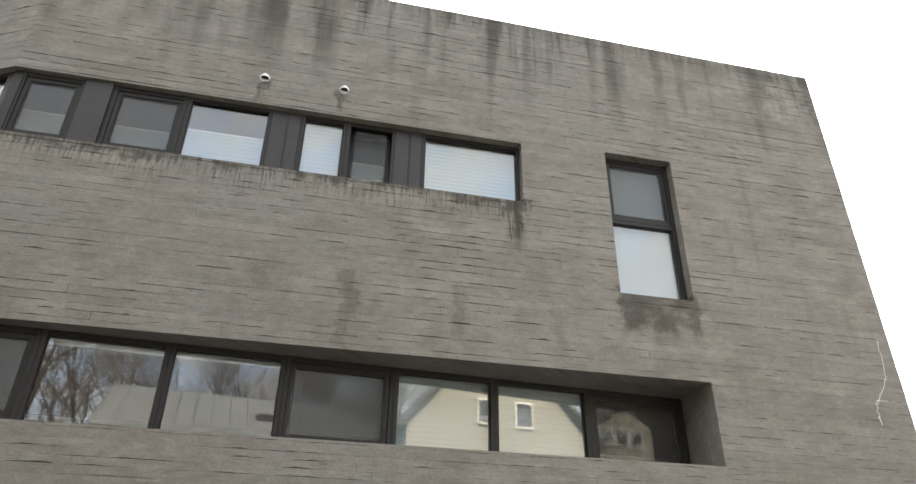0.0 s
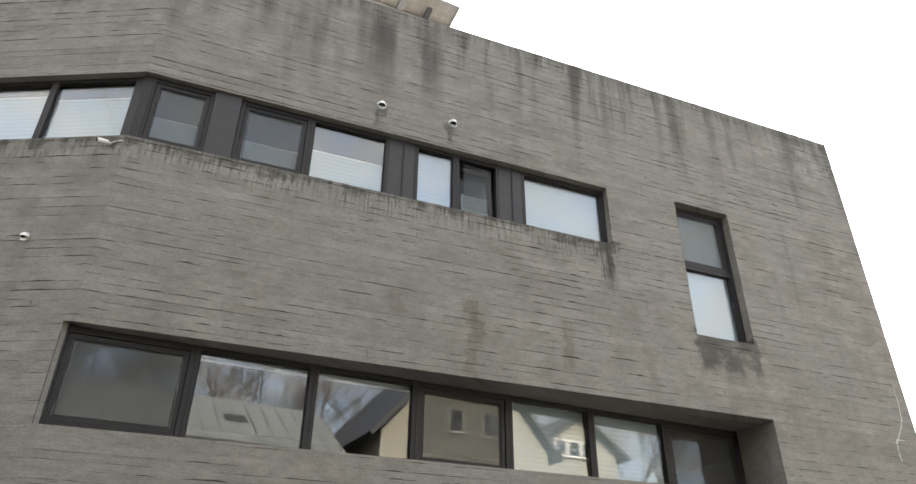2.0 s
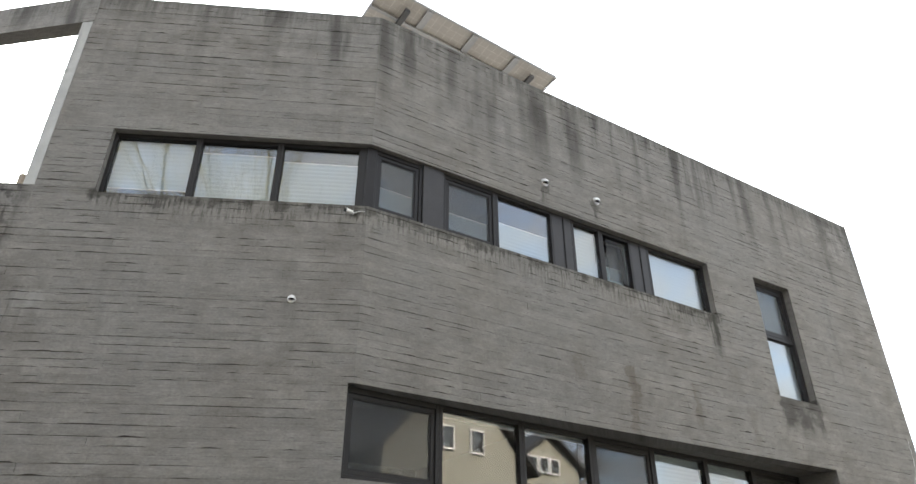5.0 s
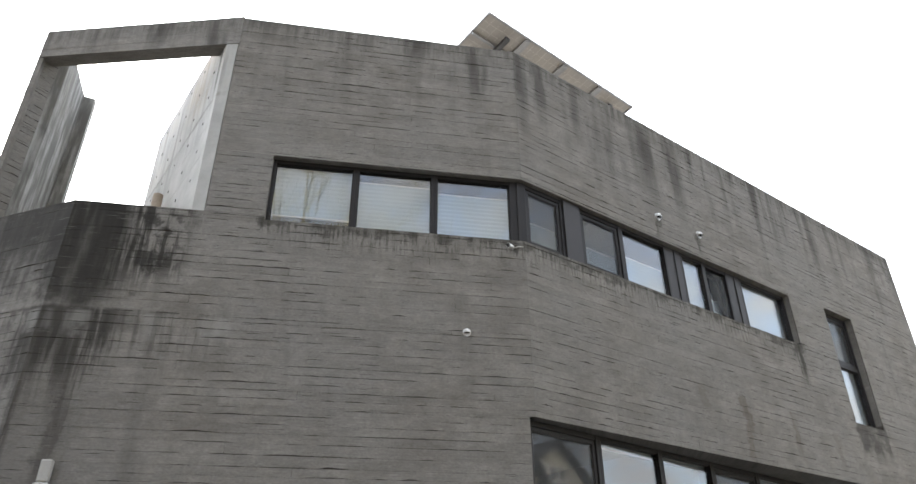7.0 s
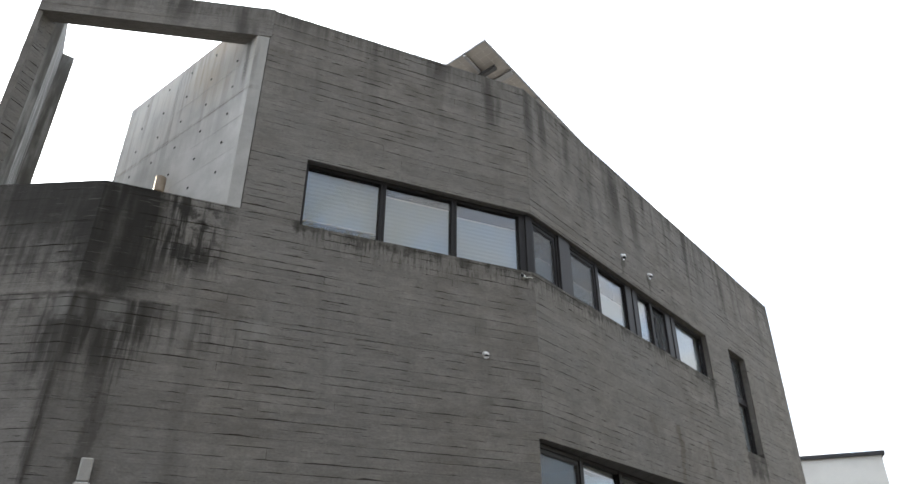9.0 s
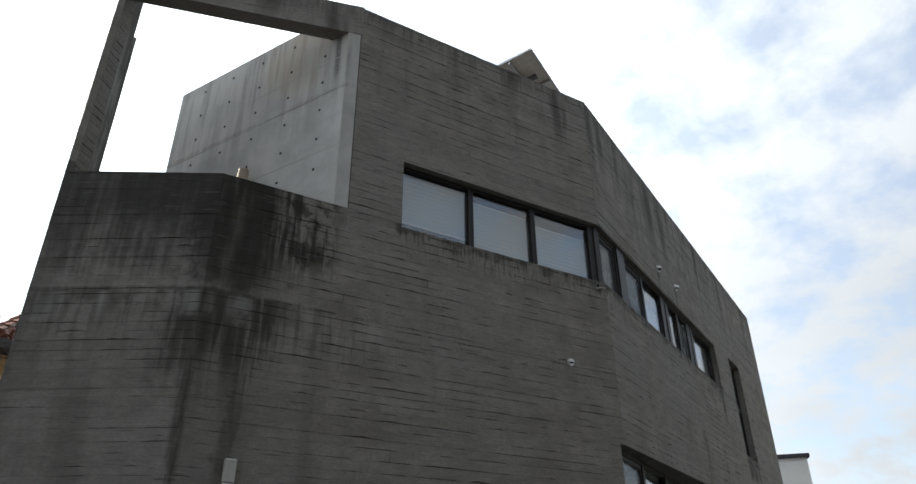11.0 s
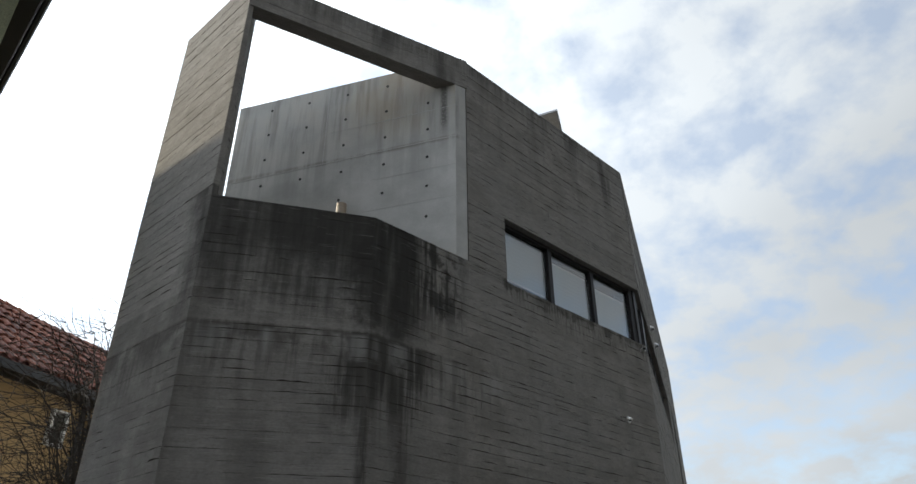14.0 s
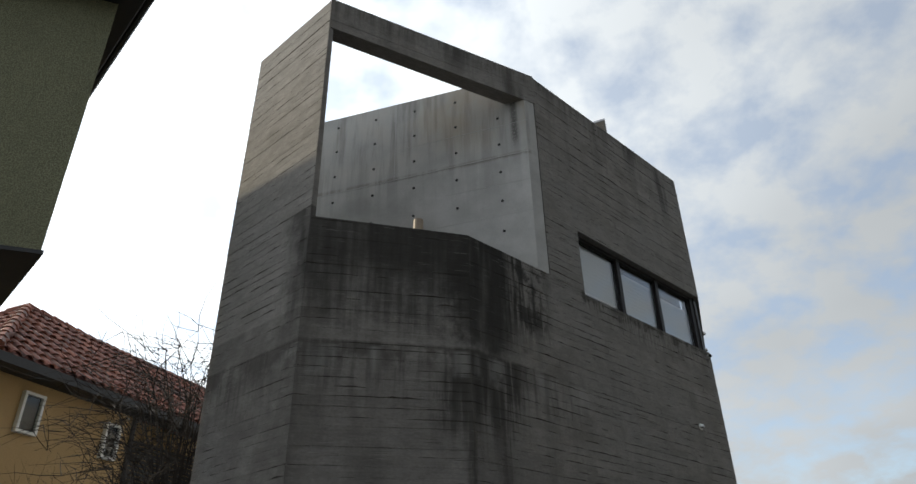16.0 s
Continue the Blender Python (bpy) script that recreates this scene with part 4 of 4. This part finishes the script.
for i in range(len(gx) - 1):
    for j in range(len(gy) - 1):
        q = [(gx[i], gy[j]), (gx[i + 1], gy[j]), (gx[i + 1], gy[j + 1]), (gx[i], gy[j + 1])]
        g.face([(x, y, ground_z(x, y)) for x, y in q])
tagged(part("ground", g, M_GROUND), "grey asphalt lane below a littered slope", "ground", kind="structure")


# ---- houses ----
def house_window(parent, p, ang, w, h, frame_mat=None):
    win = part("window", rect_ring(Mesh(), 0, 0, w, h, 0.05, -0.05, 0.04), frame_mat or M_WHITE, parent, m=pose(*p, 0, 0, ang))
    part("pane", Mesh().box((0.055, 0.0, 0.055), (w - 0.055, 0.01, h - 0.055)), M_PLAIN, win)
    # no room is built: a near-black sheet stands in for its darkness
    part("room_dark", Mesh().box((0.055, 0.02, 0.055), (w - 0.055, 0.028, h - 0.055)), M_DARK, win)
    return win


def barrel_roof(parent, name, corners, step=0.235, row=0.33, singles=None):
    """Rows of rounded clay tiles on a sloping triangle or quad: eave from corners[0] to corners[1], top from corners[3] to corners[2]."""
    e0, e1, t1, t0 = [Vector(c) for c in corners]
    base = Mesh()
    base.face((e0, e1, t1, t0))
    across = (e1 - e0).normalized()
    nrm = (e1 - e0).cross(t0 - e0)
    if nrm.length < 1e-6:
        nrm = (e1 - e0).cross(t1 - e0)
    nrm.normalize()
    if nrm.z < 0:
        nrm.negate()
    up = nrm.cross(across).normalized()
    if up.z < 0:
        up.negate()
    rise = (t0 - e0).dot(up)
    roof = part(name, base, M_TILE, parent)
    tiles, one = Mesh(), None
    r = random.Random(3)
    n = int(rise / row) + 1
    for k in range(n):
        f = min(1.0, k * row / rise)
        f1 = min(1.0, (k + 1) * row / rise)
        left = (t0 - e0).dot(across) * f
        right = (e1 - e0).dot(across) + ((t1 - e1).dot(across)) * f
        x = left + step * 0.5
        while x < right - step * 0.3:
            o = e0 + across * (x + r.uniform(-0.008, 0.008)) + up * (f * rise - 0.03)
            tip = e0 + across * x + up * (f1 * rise + 0.02)
            lift = r.uniform(0.0, 0.012)
            prof = []
            for a in (-90, -54, -18, 18, 54, 90):
                s, c = math.sin(radians(a)) * step * 0.40, math.cos(radians(a)) * 0.075
                prof.append((s, c))
            if singles and singles[0] < o.x < singles[1]:
                if one is None:
                    tm = Mesh()
                    run = (tip - o).length
                    lo = [Vector((s_, 0, c_ + 0.041)) for s_, c_ in prof]
                    hi = [Vector((s_ * 0.86, run, c_ * 0.85 + 0.005)) for s_, c_ in prof]
                    for i in range(5):
                        tm.face((lo[i], lo[i + 1], hi[i + 1], hi[i]))
                        tm.face((lo[i] - Vector((0, 0, 0.02)), lo[i + 1] - Vector((0, 0, 0.02)), lo[i + 1], lo[i]))
                    one = tm.data("tile", M_TILE)
                ob = new("tile", one)
                ob.parent = roof
                turn = Matrix((across, up, nrm)).transposed().to_4x4()
                ob.matrix_basis = Matrix.Translation(o + nrm * (lift - 0.006)) @ turn @ pose(0, 0, 0, r.uniform(-0.8, 0.8), r.uniform(-2, 2), r.uniform(-1.5, 1.5))
                x += step
                continue
            lo = [o + across * s + nrm * (c + 0.035 + lift) for s, c in prof]
            hi = [tip + across * s * 0.86 + nrm * (c * 0.85 + 0.005) for s, c in prof]
            i0 = len(tiles.v)
            tiles.v += [tuple(q) for q in lo + hi] + [tuple(q - nrm * 0.02) for q in lo]
            for i in range(5):
                tiles.f.append((i0 + i, i0 + i + 1, i0 + 7 + i, i0 + 6 + i))
                tiles.f.append((i0 + 12 + i, i0 + 13 + i, i0 + i + 1, i0 + i))
                tiles.uv += [None, None]
                tiles.tone += [0.5, 0.5]
            x += step
    tagged(part("tiling", tiles, M_TILE, roof), kind="stuff")
    return roof


def ridge_caps(parent, a, b, step=0.33):
    a, b = Vector(a), Vector(b)
    n = max(1, int((b - a).length / step))
    for i in range(n):
        p, q = a.lerp(b, i / n), a.lerp(b, (i + 1.12) / n)
        part("ridge_tile", Mesh().tube(p + Vector((0, 0, 0.05)), q + Vector((0, 0, 0.05)), 0.125, 0.095, 10), M_TILE, parent)


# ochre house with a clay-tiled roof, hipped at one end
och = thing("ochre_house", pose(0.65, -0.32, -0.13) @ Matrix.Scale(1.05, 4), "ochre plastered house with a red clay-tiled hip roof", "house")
OX0, OX1, OY0, OY1, OE = -5.2, 6.0, 18.0, 21.5, 6.80
wallm = Mesh()
outline = [(OX0, OY0), (-1.75, OY0), (-1.75, OY0 + 1.0), (OX1, OY0 + 1.0), (OX1, OY1), (OX0, OY1)]
for a, b in zip(outline, outline[1:] + outline[:1]):
    wallm.face(((*a, 0), (*b, 0), (*b, OE + 0.3), (*a, OE + 0.3)))
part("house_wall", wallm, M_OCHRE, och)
EV = OE + 0.12
A0, A1, A2, A3 = (OX0 - 0.4, OY0 - 0.5, EV), (OX1 + 0.4, OY0 - 0.5, EV), (OX1 + 0.4, OY1 + 0.5, EV), (OX0 - 0.4, OY1 + 0.5, EV)
R0, R1 = (-3.6, 19.75, 8.80), (OX1 + 0.4, 19.75, 8.28)
barrel_roof(och, "roof_slope", (A0, A1, R1, R0), singles=(-6.0, -1.0))
barrel_roof(och, "roof_slope", (A3, A0, R0, R0))
barrel_roof(och, "roof_slope", (A2, A3, R0, R1))
for a, b in ((A0, R0), (A3, R0), (R0, R1)):
    ridge_caps(och, a, b)
eave = Mesh()
eave.box((OX0 - 0.46, OY0 - 0.58, OE - 0.06), (OX1 + 0.4, OY0 - 0.50, OE + 0.10))
eave.box((OX0 - 0.40, OY0 - 0.50, OE - 0.02), (OX1 + 0.4, OY0 + 0.0, OE + 0.08))
eave.box((OX0 - 0.46, OY0 - 0.50, OE - 0.06), (OX0 - 0.40, OY1, OE + 0.10))
part("eave", eave, M_TRIM_SHADE, och, "dark painted eave board and gutter")
part("downpipe", Mesh().tube((-1.82, OY0 - 0.06, 0), (-1.82, OY0 - 0.06, OE - 0.05), 0.05, 0.05, 10), M_TRIM_SHADE, och)
for x, z, w, h in ((-4.50, 5.86, 0.44, 0.72), (-2.55, 5.80, 0.40, 0.70)):
    house_window(och, (x, OY0 - 0.045, z), 0, w, h)
for i in range(26):
    part("shutter_slat", Mesh().box((-1.70, OY0 + 0.955, 4.2 + 0.095 * i), (1.6, OY0 + 0.985, 4.2 + 0.095 * i + 0.07)), M_TRIM_SHADE, och)

# olive stucco house, upper storey jutting out
gc = Vector((-9.55, 11.85, 0))
gl, gr = Vector((-0.64, 0.77, 0)), Vector((0.47, 0.883, 0))
grn = thing("olive_house", Matrix(), "olive stucco house with a jutting upper storey and dark eaves", "house")
m_g = Matrix.Translation(gc) @ Matrix(((gl.x, gr.x, 0, 0), (gl.y, gr.y, 0, 0), (0, 0, 1, 0), (0, 0, 0, 1)))
part("upper_storey", Mesh().box((0, 0, 5.6), (5.0, 3.6, 8.62), m_g), M_GREEN, grn)
# recess below the overhang: its shade is put into the near-black colour
part("lower_storey", Mesh().box((0.7, 0.5, 0.0), (5.0, 3.6, 5.59), m_g), M_TRIM_SHADE, grn)
part("soffit", Mesh().box((-0.02, -0.02, 5.56), (5.0, 3.6, 5.598), m_g), M_TRIM_SHADE, grn)
part("roof", Mesh().box((-0.22, -0.42, 8.64), (5.4, 3.9, 8.82), m_g, 0.02), M_TRIM_SHADE, grn)
part("gutter", Mesh().box((-0.30, -0.30, 8.66), (-0.225, 3.9, 8.75), m_g, 0.02), M_TRIM_SHADE, grn)

# pale house beyond the end wall
pale = thing("pale_house", Matrix(), "pale plastered house with a thin dark flat roof edge", "house")
m_p = pose(31.3, 13.0, 0, 0, 0, -73)
part("house_wall", Mesh().box((0, 0, -2), (4.5, 6, 9.82), m_p), M_PALE, pale)
part("roof_edge", Mesh().box((-0.15, -0.15, 9.82), (4.65, 6.15, 10.02), m_p, 0.01), M_TRIM_SHADE, pale)


# ---- houses across the lane, seen in the windows ----
def gable_house(name, x0, x1, y0, y1, eave, apex, wall_mat, roof_mat, label, wins, seams=False, ridge_x=False):
    root = thing(name, Matrix(), label, "house")
    gz = -1.0
    me = Mesh()
    if ridge_x:
        ym = (y0 + y1) / 2
        me.face(((x0, y1, gz), (x1, y1, gz), (x1, y1, eave), (x0, y1, eave)))
        me.face(((x1, y0, gz), (x0, y0, gz), (x0, y0, eave), (x1, y0, eave)))
        me.face(((x1, y1, gz), (x1, y0, gz), (x1, y0, eave), (x1, ym, apex), (x1, y1, eave)))
        me.face(((x0, y0, gz), (x0, y1, gz), (x0, y1, eave), (x0, ym, apex), (x0, y0, eave)))
        slopes = (((x0 - 0.3, y1 + 0.4, eave - 0.25), (x1 + 0.3, y1 + 0.4, eave - 0.25), (x1 + 0.3, ym, apex + 0.05), (x0 - 0.3, ym, apex + 0.05)), ((x1 + 0.3, y0 - 0.4, eave - 0.25), (x0 - 0.3, y0 - 0.4, eave - 0.25), (x0 - 0.3, ym, apex + 0.05), (x1 + 0.3, ym, apex + 0.05)))
    else:
        xm = (x0 + x1) / 2
        me.face(((x0, y1, gz), (x1, y1, gz), (x1, y1, eave), (xm, y1, apex), (x0, y1, eave)))
        me.face(((x1, y0, gz), (x0, y0, gz), (x0, y0, eave), (xm, y0, apex), (x1, y0, eave)))
        me.face(((x1, y1, gz), (x1, y0, gz), (x1, y0, eave), (x1, y1, eave)))
        me.face(((x0, y0, gz), (x0, y1, gz), (x0, y1, eave), (x0, y0, eave)))
        slopes = (((x0 - 0.4, y1 + 0.3, eave - 0.25), (x0 - 0.4, y0 - 0.3, eave - 0.25), (xm, y0 - 0.3, apex + 0.05), (xm, y1 + 0.3, apex + 0.05)), ((x1 + 0.4, y0 - 0.3, eave - 0.25), (x1 + 0.4, y1 + 0.3, eave - 0.25), (xm, y1 + 0.3, apex + 0.05), (xm, y0 - 0.3, apex + 0.05)))
    part("house_wall", me, wall_mat, root)
    for s in slopes:
        sl = Mesh()
        c = [Vector(q) for q in s]
        n = (c[1] - c[0]).cross(c[3] - c[0]).normalized()
        if n.z < 0:
            n.negate()
        lo = [q - n * 0.06 for q in c]
        hi = [q + n * 0.06 for q in c]
        sl.face(hi)
        sl.face(lo[::-1])
        for i in range(4):
            j = (i + 1) % 4
            sl.face((lo[i], lo[j], hi[j], hi[i]))
        roof = part("roof_slope", sl, roof_mat, root)
        if seams:
            k = int((c[1] - c[0]).length / 0.45)
            for i in range(k + 1):
                a, b = hi[0].lerp(hi[1], i / k), hi[3].lerp(hi[2], i / k)
                part("standing_seam", Mesh().tube(a + n * 0.01, b + n * 0.01, 0.025, 0.025, 4), roof_mat, roof)
    for x, z, w, h in wins:
        house_window(root, (x + w, y1 + 0.045, z), 180, w, h)
    return root


metal = gable_house("metal_roof_house", -3.2, 3.2, -10.6, -5.4, 6.15, 7.72, M_SAGE, M_METAL, "low house with a grey standing-seam metal roof", (), True, True)
part("skylight", Mesh().box((0.45, -0.30, 0.02), (1.05, 0.30, 0.14), pose(0, -6.55, 6.80, -32), 0.01), M_TRIM_SHADE, metal, "small dark roof light")
gable_house("cream_house", 4.3, 9.9, -11.5, -4.6, 6.7, 9.9, M_CREAM, M_TRIM_SHADE, "cream plastered gabled house with small white windows", ((6.34, 6.84, 0.54, 0.74), (7.52, 6.84, 0.58, 0.76), (5.4, 3.2, 1.2, 1.3)))
gable_house("cream_house", 10.1, 13.2, -11.0, -5.2, 7.2, 8.2, M_CREAM, M_TRIM_SHADE, "cream plastered gabled house with a triple white window", ((10.60, 6.80, 0.50, 0.55), (11.14, 6.80, 0.50, 0.55), (11.68, 6.80, 0.50, 0.55)))


# ---- bare trees and the shrub ----
def bare_tree(name, seed, height, trunk_r, spread, levels, sides, mat, lift=0.35, whips=0):
    """A tapered trunk with limbs that fork down to fine twigs; returns trunk and crown meshes."""
    r = random.Random(seed)
    trunk, crown = Mesh(), Mesh()

    def grow(p, d, length, rad, level):
        n = 3 if level < 2 else 2
        cur, way = p, d
        for i in range(n):
            nxt_way = (way + Vector((r.uniform(-1, 1), r.uniform(-1, 1), r.uniform(-0.4, 0.8))) * 0.16).normalized()
            nxt = cur + nxt_way * length / n
            ra, rb_ = rad * (1 - 0.45 * i / n), rad * (1 - 0.45 * (i + 1) / n)
            (trunk if level == 0 else crown).tube(cur, nxt, ra, rb_, max(3, sides - level), False)
            cur, way = nxt, nxt_way
            if level < levels and (i > 0 or level > 0):
                for _ in range(2 if level < 2 else r.choice((1, 2))):
                    side = Vector((r.uniform(-1, 1), r.uniform(-1, 1), r.uniform(-0.2, 0.6))).normalized()
                    grow(cur, (way * (1 - spread) + side * spread + Vector((0, 0, lift * 0.3))).normalized(), length * r.uniform(0.5, 0.78), rb_ * 0.62, level + 1)
        if level < levels:
            grow(cur, way, length * 0.6, rad * 0.5, level + 1)

    if whips:
        for i in range(whips):
            a = math.tau * i / whips + r.uniform(-0.3, 0.3)
            grow(Vector((math.cos(a) * 0.15, math.sin(a) * 0.15, 0)), Vector((math.cos(a) * 0.42, math.sin(a) * 0.42, 1)).normalized(), height * r.uniform(0.34, 0.5), trunk_r, 1)
        trunk.tube((0, 0, -0.2), (0, 0, 0.5), trunk_r * 2.2, trunk_r * 1.6, 8)
    else:
        grow(Vector((0, 0, -0.2)), Vector((0, 0, 1)), height * 0.42, trunk_r, 0)
    return trunk.data("trunk", mat), crown.data("crown", mat)


def plant(name, meshes, m, label, category, group=""):
    root = thing(name, m, label, category, group)
    for nm, me in zip(("trunk", "crown"), meshes):
        ob = new(nm, me)
        ob.parent = root
    return root


def arching_shrub(seed, height, reach, arcs, mat):
    """A clump of long stems that rise and bow over, with short crooked twigs along their outer halves."""
    r = random.Random(seed)
    trunk, crown = Mesh(), Mesh()
    trunk.tube((0, 0, -0.2), (0, 0, height * 0.35), 0.10, 0.07, 8)
    for _ in range(arcs):
        turn, top, out = r.uniform(0, math.tau), height * r.uniform(0.5, 1.0), reach * r.uniform(0.35, 1.0)
        fall = r.uniform(0.1, 0.5)
        pts = []
        for i in range(10):
            s = i / 9.0
            along = out * s ** 1.5
            up = top * (1 - (1 - s) ** 2.2) - fall * top * max(0.0, s - 0.6) ** 1.5
            pts.append(Vector((math.cos(turn) * along, math.sin(turn) * along, up)) + Vector((r.uniform(-1, 1), r.uniform(-1, 1), r.uniform(-1, 1))) * 0.07)
            turn += r.uniform(-0.07, 0.07)
        rad = r.uniform(0.008, 0.018)
        for i in range(9):
            crown.tube(pts[i], pts[i + 1], rad * (1 - 0.085 * i), rad * (1 - 0.085 * (i + 1)), 4, False)
        for i in range(3, 10):
            for _ in range(2):
                cur = pts[i]
                way = (Vector((math.cos(turn), math.sin(turn), 0.1)) * 0.6 + Vector((r.uniform(-1, 1), r.uniform(-1, 1), r.uniform(-0.5, 0.8)))).normalized()
                step = r.uniform(0.12, 0.34)
                for j in range(3):
                    way = (way + Vector((r.uniform(-1, 1), r.uniform(-1, 1), r.uniform(-0.9, 0.5))) * 0.35).normalized()
                    crown.tube(cur, cur + way * step, 0.006 - 0.0013 * j, 0.0047 - 0.0013 * j, 3, False)
                    cur = cur + way * step
    return trunk.data("trunk", mat), crown.data("crown", mat)


SHRUB = bare_tree("bare_shrub", 21, 5.0, 0.046, 0.70, 5, 6, M_BARK, 0.1, 8)
for px, py, turn, size in ((-6.7, 12.85, 30, 0.80), (-6.6, 13.9, 110, 0.60), (-6.2, 13.1, 255, 0.84)):
    plant("bare_shrub", SHRUB, pose(px, py, 0.45, 0, 0, turn) @ Matrix.Scale(size, 4), "leafless dark shrub with a dense tangle of twigs", "shrub", "bare shrubs")
plant("bare_shrub", arching_shrub(44, 6.2, 2.0, 150, M_BARK), Matrix.Translation((-5.15, 13.75, 0.55)), "leafless overgrown shrub with long arching stems beside the concrete wall", "shrub", "bare shrubs")
TREE_A = bare_tree("bare_tree", 5, 14.0, 0.22, 0.5, 5, 8, M_HAZEL)
TREE_B = bare_tree("bare_tree", 8, 12.0, 0.18, 0.55, 5, 8, M_HAZEL)
BUDS = bare_tree("budding_tree", 31, 7.5, 0.06, 0.5, 5, 7, M_BUD, 0.4, 9)
plant("budding_tree", BUDS, Matrix.Translation((-13.6, -6.4, 0.8)) @ Matrix.Scale(2.7, 4), "young many-stemmed tree with yellow-green buds", "tree")
rt = random.Random(12)
for i in range(46):
    if i < 34:
        x, y = -30 + 1.75 * i + rt.uniform(-1, 1), -19.5 - 6.0 * (i % 3) - rt.uniform(0, 4)
    else:
        # unseen trees on the western rise, added to block low sky light
        x, y = -24 - 4 * (i % 3) - rt.uniform(0, 3), -14 + 2.4 * (i - 34) + rt.uniform(-1, 1)
    size = rt.uniform(0.8, 1.15)
    plant("bare_tree", TREE_A if i % 2 else TREE_B, pose(x, y, ground_z(x, y) - 0.1, 0, 0, rt.uniform(0, 360)) @ Matrix.Scale(size, 4), "tall leafless tree on a slope by the lane, western ones added unseen", "tree", "bare trees")
